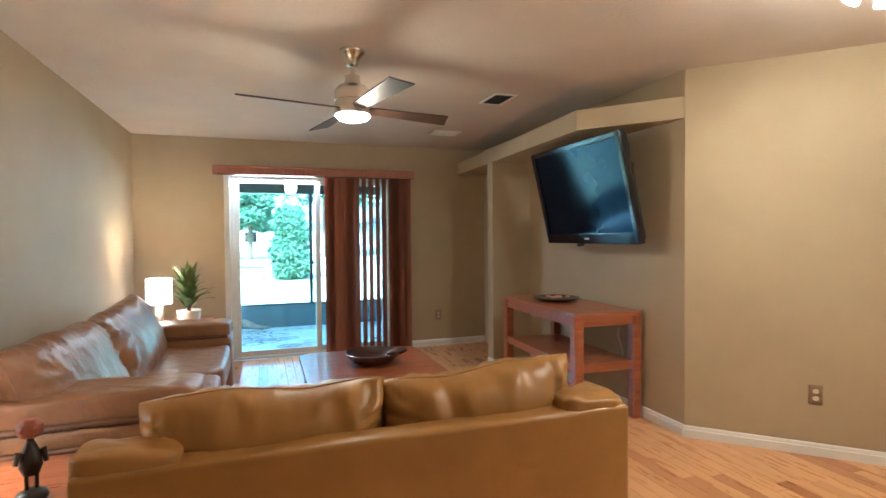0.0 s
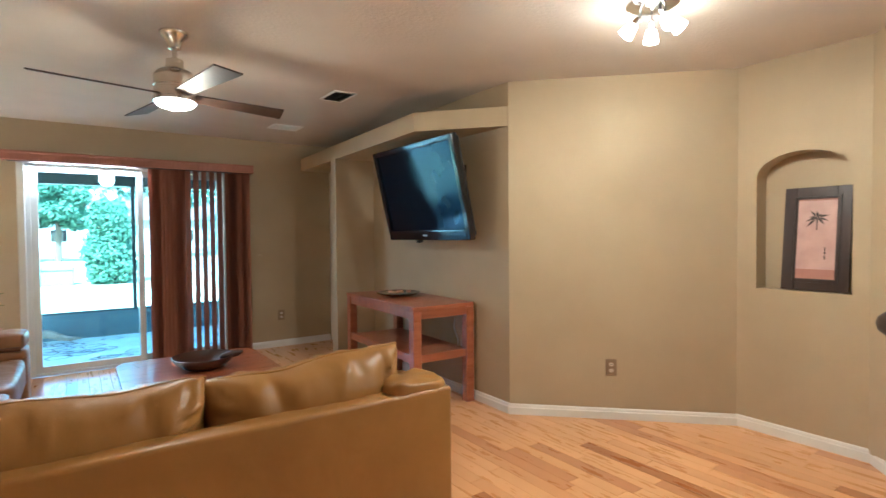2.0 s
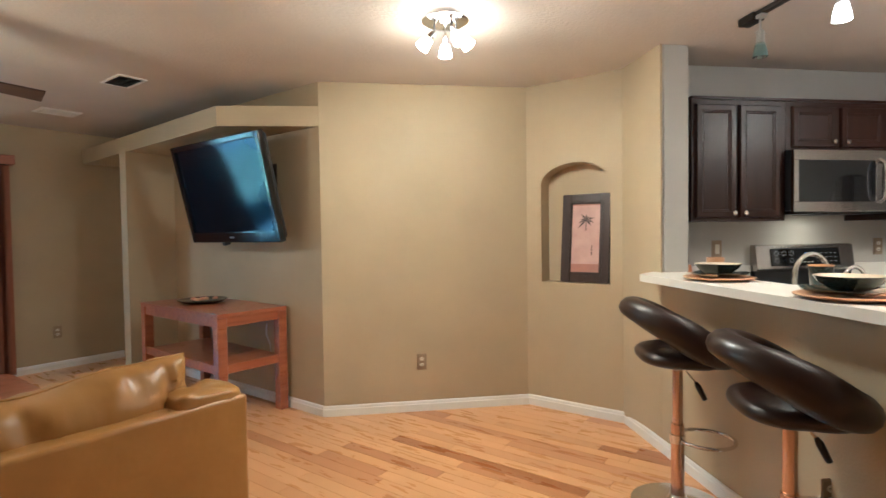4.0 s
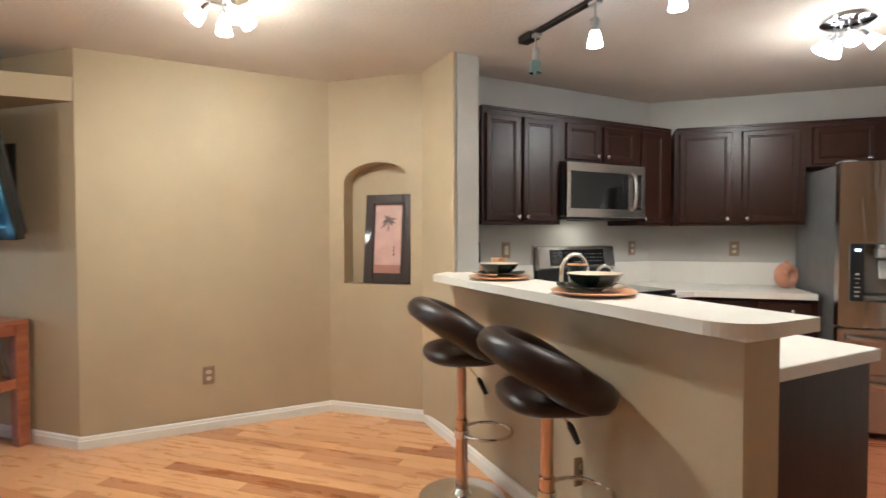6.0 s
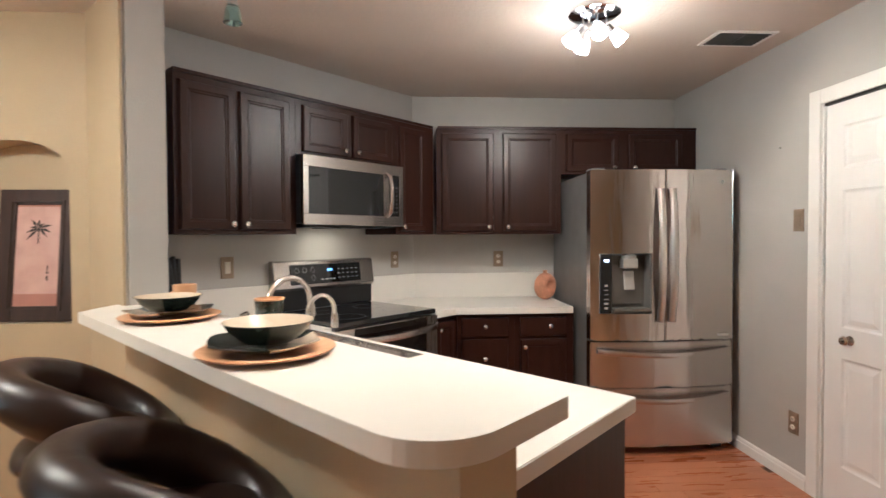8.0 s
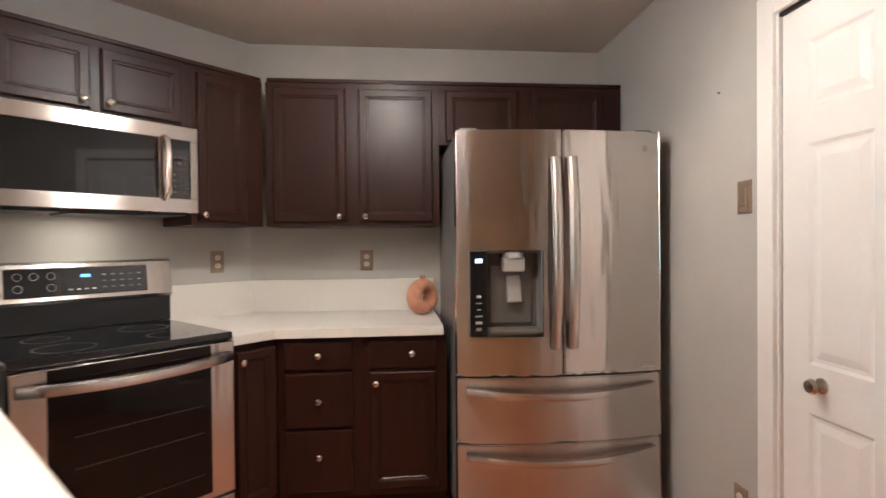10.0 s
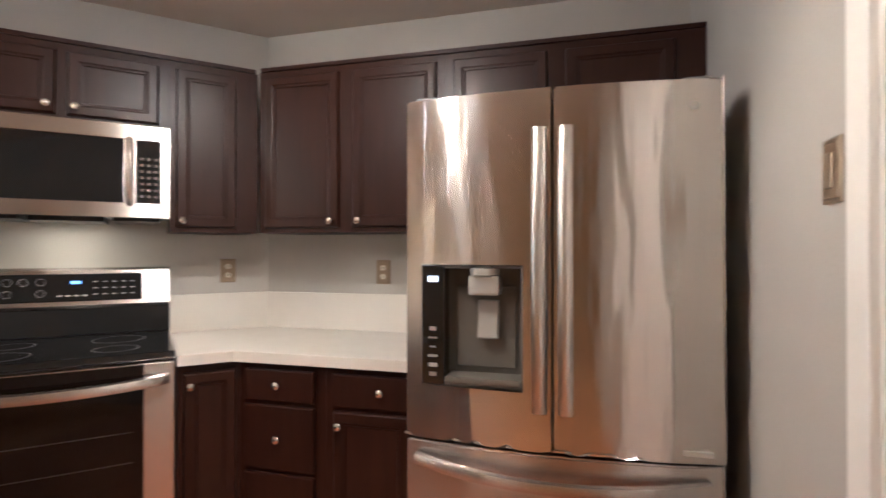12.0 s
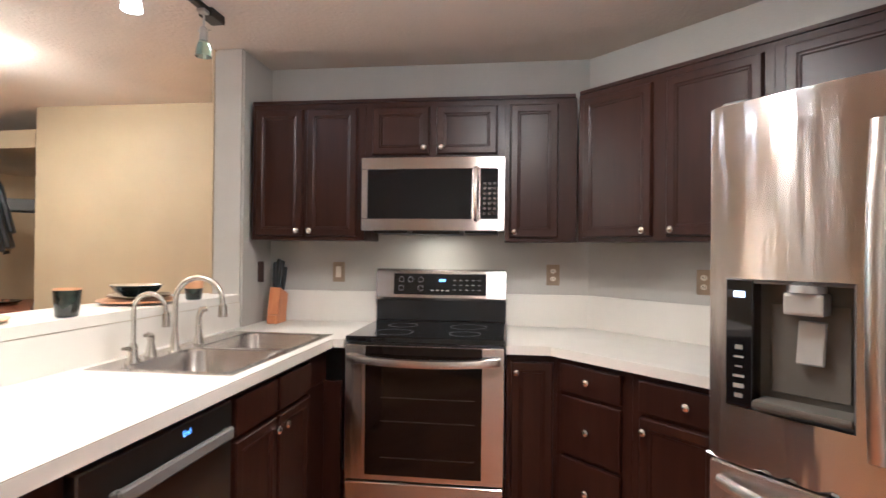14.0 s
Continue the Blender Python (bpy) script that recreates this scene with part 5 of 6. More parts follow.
# bar stools
def stool(m, low=0.0):
    s = thing("bar_stool", "dark brown leather swivel bar stool with a ring back", "bar stool", m, "bar stools")
    part("base", turned([(0.215, 0.0), (0.215, 0.008), (0.12, 0.022), (0.05, 0.034), (0.034, 0.06)], 40), M_CHROME, s, "round chrome floor plate", 40)
    part("column", turned([(0.030, 0.03), (0.030, 0.40), (0.027, 0.402), (0.027, 0.405), (0.024, 0.405), (0.024, 0.66)], 24), material("column_copper_steel", (0.66, 0.47, 0.36), 0.2, 1.0, var=0.03, rough_var=0.04), s, "polished steel gas-lift column", 40)
    bm = bmesh.new()
    pts = [(0.125 * math.cos(a), -0.13 + 0.125 * math.sin(a), 0.33) for a in [math.pi / 2 + 2 * math.pi * k / 30 for k in range(31)]]
    tube(bm, pts, 0.009, 8)
    part("footrest", bm, M_CHROME, s, "chrome ring footrest", 60)
    part("collar", turned([(0.036, 0.31), (0.036, 0.35)], 20), M_CHROME, s, smooth=40)
    bm = bmesh.new()
    tube(bm, [(0.0, -0.02, 0.68), (0.012, -0.085, 0.60)], 0.005, 8)
    lv = part("lever", bm, M_CHROME, s)
    bm = bmesh.new()
    tube(bm, [(0.012, -0.085, 0.60), (0.014, -0.097, 0.58), (0.02, -0.13, 0.515), (0.021, -0.132, 0.51)], [0.007, 0.014, 0.012, 0.004], 10)
    part("lever_grip", bm, M_BLACK, lv, smooth=60)
    # seat pad: a deep cushion
    bm = moved(cushion(0.40, 0.40, 0.105, 0.72, 20, 0.004, 2.0), pose(0, -0.01, 0.738 - low, 0, 0, 0))
    part("seat", bm, M_DKLEATHER, s, smooth=70)
    # tilted ring that forms back and arms
    bm = bmesh.new()
    rings = []
    n = 44
    for k in range(n):
        a = 2 * math.pi * k / n
        back = (math.sin(a) + 1) / 2
        c = Vector((0.205 * math.cos(a), 0.205 * math.sin(a), 0.735 - low + (0.225 - low) * back))
        d = Vector((math.cos(a), math.sin(a), 0))
        w, hgt = 0.050 + 0.012 * back, 0.052 + 0.034 * math.sin(math.pi * back)
        rings.append([bm.verts.new(c + d * w * math.cos(t) + Vector((0, 0, hgt * math.sin(t)))) for t in [2 * math.pi * j / 12 for j in range(12)]])
    for k in range(n):
        a, b = rings[k], rings[(k + 1) % n]
        for j in range(12):
            bm.faces.new((a[j], a[(j + 1) % 12], b[(j + 1) % 12], b[j]))
    part("ring_back", bm, M_DKLEATHER, s, smooth=70)
    return s


stool(pose(2.937, 0.487, 0, 0, 0, 28))
stool(pose(2.443, 0.012, 0, 0, 0, 24), 0.022)


# wall plates
def plate(kind, m, mat=None, inner=None):
    names = {"outlet": ("outlet", "bronze wall plate with an ivory duplex outlet"), "switch": ("light_switch", "bronze wall plate with a flat rocker switch")}
    t = thing(*names[kind], names[kind][0].replace("_", " "), m, "wall plates")
    part("plate", boxes((-0.037, 0.037, -0.006, 0.0, -0.060, 0.060), (-0.030, 0.030, -0.008, -0.006, -0.052, 0.052), bevel=0.002), mat or M_PLATE, t)
    if kind == "outlet":
        for z in (-0.022, 0.022):
            f = part("receptacle", moved(turned([(0.016, 0.0), (0.016, 0.0022), (0.014, 0.003)], 18), pose(0, -0.008, z, 90) @ Matrix.Diagonal((1, 0.85, 1, 1))), M_IVORY, t)
            part("slot", boxes((-0.0065, -0.004, -0.0116, -0.0105, z - 0.004, z + 0.005), (0.004, 0.0065, -0.0116, -0.0105, z - 0.004, z + 0.005)), M_BLACK, f)
    else:
        part("rocker", boxes((-0.016, 0.016, -0.012, -0.007, -0.033, 0.033), bevel=0.002), inner or M_IVORY, t)
    return t


plate("outlet", pose(2.196, BACK_Y, 0.38))
plate("outlet", pose(3.312, 2.368, 0.371, 0, 0, -45))
x, y = pn(BAR_U - 0.0135, 1.82)
plate("outlet", pose(x, y, 0.336, 0, 0, -47.7))
plate("outlet", at(3.925, RANGE_V, 1.20))
plate("switch", at(2.645, RANGE_V, 1.20))
plate("outlet", pose(FRIDGE_X, -1.185, 1.195, 0, 0, -90))
plate("switch", pose(3.975, RIGHT_Y, 1.446, 0, 0, 180), None, M_PLATE)
plate("outlet", pose(3.998, RIGHT_Y, 0.334, 0, 0, 180))
x, y = uv(2.206, 3.22)
plate("switch", pose(x, y, 1.20, 0, 0, 135), M_FRAME, M_BASKET)
x, y = pn(2.198, 1.55)
plate("outlet", pose(x, y, 0.975, 0, 0, 132.3), M_SILVERP)
th = thing("wall_sensor", "small white wall sensor", "sensor", pose(1.96, BACK_Y, 1.105))
part("case", boxes((-0.025, 0.025, -0.018, 0.0, -0.012, 0.012), bevel=0.003), M_BEIGE, th)
nl = thing("wall_nail", "small dark nail stuck in the grey wall", "nail", pose(4.12, RIGHT_Y, 1.86))
part("head", turned([(0.003, 0.0), (0.003, 0.008), (0.001, 0.009)], 8, pose(0, 0, 0, -90)), M_DARKMETAL, nl)

# pantry door
pd = tagged(thing("door_1", "white six-panel pantry door, closed", "door", pose(3.812, RIGHT_Y, 0, 0, 0, 180)), kind="structure")
DWD = 0.76


def six_panel():
    bm = bmesh.new()
    xs = [0.0, 0.105, 0.325, 0.435, 0.655, DWD]
    zs = [0.01, 0.22, 0.76, 0.91, 1.585, 1.69, 1.90, 2.015]
    for i in range(5):
        for k in range(7):
            x0, x1, z0, z1 = xs[i], xs[i + 1], zs[k], zs[k + 1]
            if i in (1, 3) and k in (1, 3, 5):
                steps = [(0.0, 0.0), (0.010, 0.007), (0.020, 0.008), (0.045, 0.001), (0.048, 0.001)]
                rings = [[bm.verts.new((x, 0.01 + d, z)) for x, z in ((x0 + o, z0 + o), (x1 - o, z0 + o), (x1 - o, z1 - o), (x0 + o, z1 - o))] for o, d in steps]
                for a, b in zip(rings, rings[1:]):
                    for q in range(4):
                        bm.faces.new((a[q], a[(q + 1) % 4], b[(q + 1) % 4], b[q]))
                bm.faces.new(rings[-1])
            else:
                bm.faces.new([bm.verts.new(p) for p in ((x0, 0.01, z0), (x1, 0.01, z0), (x1, 0.01, z1), (x0, 0.01, z1))])
    bmesh.ops.remove_doubles(bm, verts=bm.verts[:], dist=0.0004)
    box(bm, 0.0, DWD, 0.02, 0.045, 0.01, 2.015)
    for x in (0.0, DWD):
        bm.faces.new([bm.verts.new(p) for p in ((x, 0.01, 0.01), (x, 0.02, 0.01), (x, 0.02, 2.015), (x, 0.01, 2.015))])
    return bm


leaf = part("leaf", moved(six_panel(), pose(0.006, 0, 0)), M_DOOR, pd)
part("knob", turned([(0.024, 0.0), (0.024, 0.004), (0.008, 0.008), (0.008, 0.018), (0.019, 0.025), (0.024, 0.036), (0.018, 0.046), (0.003, 0.049)], 22, pose(0.162, 0.01, 0.855, 90)), M_NICKEL, leaf, "satin nickel knob", 45)
part("jamb", boxes((-0.014, 0.003, -0.002, 0.12, 0, 2.03), (DWD + 0.010, DWD + 0.022, -0.002, 0.12, 0, 2.03)), M_TRIM, pd)
part("track", boxes((0.0, DWD + 0.01, 0.0, 0.05, 2.017, 2.031)), M_DARKMETAL, pd)
part("casing", boxes((-0.080, -0.006, -0.018, 0.0, 0, 2.105), (DWD + 0.015, DWD + 0.09, -0.018, 0.0, 0, 2.105), (-0.006, DWD + 0.015, -0.017, 0.0, 2.03, 2.104), bevel=0.004, seg=2), M_TRIM, pd)

# picture in the niche
pic = thing("framed_picture", "dark framed pink print of a palm, leaning in the niche", "picture", pose(3.975, 1.347, NZ0 + 0.002, -6, 0, -90))
PW, PH = 0.365, 0.655
fm = part("frame", boxes((-PW / 2, -PW / 2 + 0.075, -0.03, 0.0, 0, PH), (PW / 2 - 0.075, PW / 2, -0.03, 0.0, 0, PH), (-PW / 2 + 0.075, PW / 2 - 0.075, -0.029, 0.0, 0, 0.075),
                         (-PW / 2 + 0.075, PW / 2 - 0.075, -0.029, 0.0, PH - 0.075, PH), bevel=0.004, seg=2), M_FRAME, pic)
part("inner_moulding", boxes((-PW / 2 + 0.052, -PW / 2 + 0.064, -0.036, -0.028, 0.05, PH - 0.05), (PW / 2 - 0.064, PW / 2 - 0.052, -0.036, -0.028, 0.05, PH - 0.05),
                             (-PW / 2 + 0.064, PW / 2 - 0.064, -0.035, -0.028, 0.05, 0.062), (-PW / 2 + 0.064, PW / 2 - 0.064, -0.035, -0.028, PH - 0.062, PH - 0.05)), M_FRAME, fm)
pr = part("print", boxes((-PW / 2 + 0.07, PW / 2 - 0.07, -0.016, -0.008, 0.07, PH - 0.07)), M_PINK, pic, "pink paper print")
for bz0, bz1 in ((0.072, 0.135), (PH - 0.085, PH - 0.072)):
    part("mount_band", boxes((-PW / 2 + 0.07, PW / 2 - 0.07, -0.0175, -0.0162, bz0, bz1)), M_MAT, pr)
bm = bmesh.new()
cx, cz = 0.0, 0.455
for k in range(9):
    a = radians(-35 + 250 * k / 8)
    L = 0.05 + 0.012 * (k % 3)
    d, nrm = Vector((math.cos(a), 0, math.sin(a))), Vector((-math.sin(a), 0, math.cos(a)))
    p0 = Vector((cx, -0.0175, cz))
    bm.faces.new([bm.verts.new(p) for p in (p0, p0 + d * L * 0.5 + nrm * 0.008, p0 + d * L + Vector((0, 0, -0.012)), p0 + d * L * 0.5 - nrm * 0.006)])
box(bm, -0.003, 0.003, -0.018, -0.0172, cz - 0.07, cz)
part("palm_motif", bm, M_INK, pr)
part("ink_marks", boxes((0.045, 0.053, -0.018, -0.0172, 0.20, 0.225), (0.043, 0.055, -0.018, -0.0172, 0.235, 0.245), (0.046, 0.052, -0.018, -0.0172, 0.25, 0.275)), M_INK, pr)

# ---- lamps ----
def spot_cluster(m, label, energy, aims, tone, drop, cone):
    """A round ceiling canopy with small swivelling spot heads."""
    t = thing("ceiling_spot_light", label, "ceiling light", m, "ceiling spot lights")
    part("canopy", turned([(0.02, -0.040), (0.10, -0.034), (0.122, -0.022), (0.126, 0.0)], 36), M_CHROME, t, "round brushed nickel canopy", 40)
    for k, (dx, dy) in enumerate(aims):
        r = math.hypot(dx, dy)
        px, py = dx / r * 0.055, dy / r * 0.055
        arm = bmesh.new()
        tube(arm, [(px, py, -0.03), (px, py, -0.075), (px * 1.15, py * 1.15, -0.085)], 0.006, 8)
        a = part("arm", arm, M_CHROME, t, smooth=60)
        d = Vector((dx, dy, -drop * max(r, 0.5))).normalized()
        mm = Matrix.Translation(Vector((px * 1.15, py * 1.15, -0.085))) @ d.to_track_quat("Z", "Y").to_matrix().to_4x4()
        part("socket", turned([(0.012, -0.012), (0.017, 0.0), (0.018, 0.035), (0.022, 0.04)], 16, mm), M_CHROME, a, smooth=40)
        part("glass_shade", turned([(0.023, 0.035), (0.030, 0.06), (0.037, 0.095), (0.035, 0.0955), (0.028, 0.06)], 18, mm), M_FROST, a, "lit frosted glass shade", 40)
        part("bulb", turned([(0.018, 0.045), (0.024, 0.07), (0.020, 0.088), (0.004, 0.093)], 14, mm), M_BULB, a, smooth=40)
        p = m @ (mm @ Vector((0, 0, 0.12)))
        w = m.to_3x3() @ d
        lamp("ceiling_spot", "SPOT", energy, look(p, p + w), tone, cone=cone, soft=0.014)
    return t


LA, LK = (2.47, 1.50), (3.745, -1.385)
spot_cluster(pose(*LA, CEIL - 0.001, 0, 0, 10), "lit four-head ceiling spot light in the living area", 4.0, ((0.8, 0.4), (-0.5, 0.8), (-0.45, -0.8), (0.25, -0.95)), NEUT, 1.2, 165)
lamp("living_ceiling_glow", "POINT", 2.2, pose(LA[0], LA[1], CEIL - 0.22), NEUT, soft=0.10)
spot_cluster(pose(*LK, CEIL - 0.001, 0, 0, 20), "lit four-head ceiling spot light in the kitchen", 4.4, ((0.95, -0.15), (-0.6, -0.8), (0.4, 0.9), (-0.9, 0.5)), KITCH, 1.15, 118)
lamp("kitchen_ceiling_glow", "POINT", 1.8, pose(LK[0], LK[1], CEIL - 0.32), KITCH, soft=0.05)

TR0, TR1, TRU = 1.20, 2.66, 2.27
tk = thing("track_light", "dark metal track with small spot heads", "track light", at(TRU, 0.0, CEIL, -45))
part("rail", boxes((-0.018, 0.018, TR0, TR1 - 0.10, -0.024, -0.001), bevel=0.003), M_DARKMETAL, tk)
part("feed_box", boxes((-0.035, 0.035, TR1 - 0.11, TR1, -0.042, -0.001), bevel=0.004), M_DARKMETAL, tk)
for v, lit in ((2.54, False), (2.08, True), (1.62, True), (1.26, True)):
    hd = part("spot_head", boxes((-0.02, 0.02, v - 0.03, v + 0.03, -0.04, -0.022), bevel=0.003), M_SILVERP, tk)
    bm = bmesh.new()
    tube(bm, [(0, v, -0.04), (0, v, -0.11)], 0.005, 8)
    tube(bm, [(-0.03, v, -0.115), (0.03, v, -0.115)], 0.004, 8)
    part("stem", bm, M_SILVERP, hd)
    part("socket", turned([(0.014, -0.10), (0.018, -0.105), (0.019, -0.165), (0.024, -0.17)][::-1], 16, pose(0, v, 0)), M_SILVERP, hd, smooth=40)
    part("glass_shade", turned([(0.036, -0.235), (0.030, -0.195), (0.022, -0.165)], 18, pose(0, v, 0)), M_FROST if lit else M_GLASS, hd, "lit glass cone" if lit else "unlit glass cone", 40)
    if lit:
        x, y = uv(TRU, v)
        lamp("track_spot", "SPOT", 3.3, look((x, y, CEIL - 0.25), (x + 0.10, y - 0.10, 0.9)), KITCH, cone=115, soft=0.03)
lamp("cooktop_lamp", "AREA", 0.17, look((*uv(3.267, 3.20), 1.418), (*uv(3.267, 3.22), 0.9)), NEUT, size=0.22, size_y=0.06)

# ceiling fan
fan = thing("ceiling_fan", "brushed nickel ceiling fan with four dark blades and lit disc", "ceiling fan", pose(0.655, 3.20, 0))
FC = CEIL - 0.001
part("canopy", turned([(0.018, FC - 0.095), (0.032, FC - 0.088), (0.040, FC - 0.05), (0.066, FC - 0.022), (0.074, FC - 0.012), (0.074, FC)], 30), M_NICKEL, fan, smooth=40)
part("downrod", turned([(0.0125, 2.28), (0.0125, FC - 0.09)], 14), M_NICKEL, fan, smooth=40)
part("motor", turned([(0.09, 2.085), (0.105, 2.088), (0.105, 2.135), (0.100, 2.138), (0.100, 2.148), (0.105, 2.151), (0.105, 2.205), (0.085, 2.232), (0.050, 2.245), (0.044, 2.27), (0.044, 2.295), (0.020, 2.305)], 40), M_NICKEL, fan, smooth=35)
part("light_ring", turned([(0.10, 2.066), (0.110, 2.068), (0.110, 2.086), (0.09, 2.088)], 40), M_NICKEL, fan, smooth=35)
part("light_disc", turned([(0.004, 2.028), (0.05, 2.032), (0.085, 2.043), (0.102, 2.062), (0.10, 2.067)], 36), M_FANLIGHT, fan, "lit frosted glass disc", 60)
for k in range(4):
    bm = bmesh.new()
    pts, n = [], 10
    for i in range(n + 1):
        f = i / n
        pts.append((0.09 + 0.57 * f, (0.040 + 0.022 * f)))
    up = [bm.verts.new((x, w, 0.004)) for x, w in pts] + [bm.verts.new((x - 0.04 * (1 if i == n else 0), -w, 0.004)) for i, (x, w) in reversed(list(enumerate(pts)))]
    lo = [bm.verts.new(v.co - Vector((0, 0, 0.008))) for v in up]
    bm.faces.new(up)
    bm.faces.new(lo[::-1])
    for i in range(len(up)):
        bm.faces.new((up[i], up[(i + 1) % len(up)], lo[(i + 1) % len(up)], lo[i]))
    part("blade", moved(bm, pose(0, 0, 2.105, 0, 0, 12 + 90 * k) @ pose(0, 0, 0, -13)), M_FANBLADE, fan)
lamp("fan_lamp", "POINT", 3.2, pose(0.655, 3.20, 1.98), NEUT, soft=0.07)


def vent(m, w, h, mat_dark, mat_slat):
    v = thing("ceiling_vent", "white ceiling air vent with dark slats", "vent", m, "ceiling vents")
    part("frame", boxes((-w, w, -h, -h + 0.02, -0.008, 0), (-w, w, h - 0.02, h, -0.008, 0), (-w, -w + 0.02, -h + 0.02, h - 0.02, -0.008, 0), (w - 0.02, w, -h + 0.02, h - 0.02, -0.008, 0)), M_TRIM, v)
    part("backing", boxes((-w + 0.02, w - 0.02, -h + 0.02, h - 0.02, -0.003, -0.001)), mat_dark, v)
    n = 7
    for i in range(n):
        y = -h + 0.03 + (2 * h - 0.06) * i / (n - 1)
        part("slat", moved(boxes((-w + 0.021, w - 0.021, -0.007, 0.007, -0.001, 0.001)), pose(0, y, -0.006, 35)), mat_slat, v)
    part("divider", boxes((-0.004, 0.004, -h + 0.02, h - 0.02, -0.010, -0.003)), mat_slat, v)


vent(pose(1.93, 3.925, CEIL), 0.095, 0.15, M_BLACK, M_BRONZE)
vent(pose(1.97, 5.33, CEIL), 0.15, 0.12, M_TRIM, M_TRIM)
vent(pose(4.05, -2.29, CEIL, 0, 0, 90), 0.165, 0.105, M_BLACK, M_BRONZE)

# ---- living room ----


def sofa(name, label, m, L, D, back_h, arm_w, arm_h, mat, seat_top, pil, wob, seed, tips, pad, rolls):
    """Local x along the sofa, y from its back (0) to its front. pil: back pillow insets, height, thickness, lean, y and z of its middle; pad: length, height, top and start of the arm pads."""
    s = thing(name, label, "sofa", m, "leather sofas")
    part("base", boxes((0.01, L - 0.01, 0.01, D - 0.05, 0.05, 0.27), bevel=0.02, seg=2), mat, s)
    part("back_frame", boxes((0.0, L, 0.0, 0.11, 0.05, back_h), bevel=0.016, seg=3), mat, s, smooth=50)
    pl, phh, ptop, pad_y, pad_w = pad
    for x0, up in ((0.0, 0.0), (L - arm_w, 0.075 * rolls)):
        arm_h, ptop = arm_h + up, ptop + up
        a = part("arm", boxes((x0 + 0.02 * rolls, x0 + arm_w - 0.02 * rolls, 0.112, D, 0.05, arm_h), bevel=0.03, seg=4), mat, s, smooth=50)
        part("arm_pad", moved(cushion(pad_w, pl, phh, 0.27, 28, wob * 0.9, seed + x0), pose(x0 + pad_w / 2 if x0 == 0 else L - pad_w / 2, pad_y + pl / 2, ptop - phh / 2)), mat, a, smooth=60)
        if rolls:
            part("arm_roll", moved(cushion(arm_w + 0.07, pl + 0.01, 0.10, 0.36, 24, wob * 0.4, seed + 2 + x0), pose(x0 + arm_w / 2, 0.118 + pl / 2, ptop - phh - 0.035)), mat, a, smooth=60)
            for z in (ptop - phh + 0.014, ptop - phh - 0.082):
                for x in (x0 - 0.031, x0 + arm_w + 0.031):
                    bm = bmesh.new()
                    tube(bm, [(x, pad_y + 0.03, z), (x - 0.004, pad_y + pl * 0.5, z + 0.006), (x, pad_y + pl - 0.03, z)], 0.016, 8)
                    part("piping", bm, M_PIPING, a, smooth=60)
    w = (L - 2 * arm_w) / 2
    for i in range(2):
        c = moved(cushion(w - 0.008, D - 0.30, 0.20, 0.22, 28, wob * 0.7, seed + 3 + i, 0.02), pose(arm_w + w * (i + 0.5), 0.30 + (D - 0.30) / 2, seat_top - 0.10))
        part("seat_cushion", c, mat, s, smooth=80)
    i0, i1, ph, pt, lean, py, pz = pil
    bw = (L - i0 - i1) / 2
    for i in range(2):
        bm, seam = pillow(bw + 0.02, ph, pt, 44, wob, seed + 7 + i)
        mm = pose(i0 + bw * (i + 0.5), py, pz, lean, tips[i])
        c = part("back_cushion", moved(bm, mm), mat, s, smooth=80)
        bm = bmesh.new()
        seam = [mm @ p for p in seam]
        tube(bm, seam + seam[:1], 0.0045, 6, cap=False)
        part("piping", bm, mat, c, smooth=60)
    for x in (0.06, L - 0.06):
        for y in (0.06, D - 0.1):
            part("foot", boxes((x - 0.03, x + 0.03, y - 0.03, y + 0.03, 0.0, 0.052)), M_FRAME, s)
    return s


sofa("loveseat", "tan leather loveseat with loose back cushions", pose(-0.365, 1.765, 0), 1.825, 0.92, 0.705, 0.33, 0.44, M_TAN, 0.45,
     (0.13, 0.125, 0.43, 0.31, 5, 0.245, 0.635), 0.028, 1.0, (0.5, -3.5), (0.19, 0.11, 0.745, 0.015, 0.275), 0)
sofa("large_sofa", "worn brown leather sofa with creased cushions", pose(-1.105, 5.26, 0, 0, 0, -90), 2.64, 0.98, 0.68, 0.30, 0.50, M_BROWNL, 0.46,
     (0.27, 0.02, 0.56, 0.27, 24, 0.34, 0.635), 0.016, 21.0, (2.5, -2.0), (0.86, 0.13, 0.635, 0.118, 0.31), 1)

# coffee table
ctab = thing("coffee_table", "cherry wood coffee table with rounded corners", "coffee table", pose(0.875, 3.93, 0))
bm = bmesh.new()
ow, od_, r = 0.475, 0.51, 0.10
pts = []
for cx, cy, a0 in ((ow - r, od_ - r, 0), (-ow + r, od_ - r, 90), (-ow + r, -od_ + r, 180), (ow - r, -od_ + r, 270)):
    pts += [(cx + r * math.cos(radians(a0 + 15 * k)), cy + r * math.sin(radians(a0 + 15 * k))) for k in range(7)]
prism(bm, pts, 0.385, 0.42)
bmesh.ops.bevel(bm, geom=[e for e in bm.edges if abs(e.verts[0].co.z - e.verts[1].co.z) < 0.001], offset=0.008, segments=2, affect="EDGES")
part("tabletop", bm, M_CHERRY, ctab)
part("apron", boxes((-0.42, 0.42, -0.455, -0.43, 0.30, 0.384), (-0.42, 0.42, 0.43, 0.455, 0.30, 0.384), (-0.42, -0.395, -0.43, 0.43, 0.30, 0.384), (0.395, 0.42, -0.43, 0.43, 0.30, 0.384)), M_CHERRY, ctab)
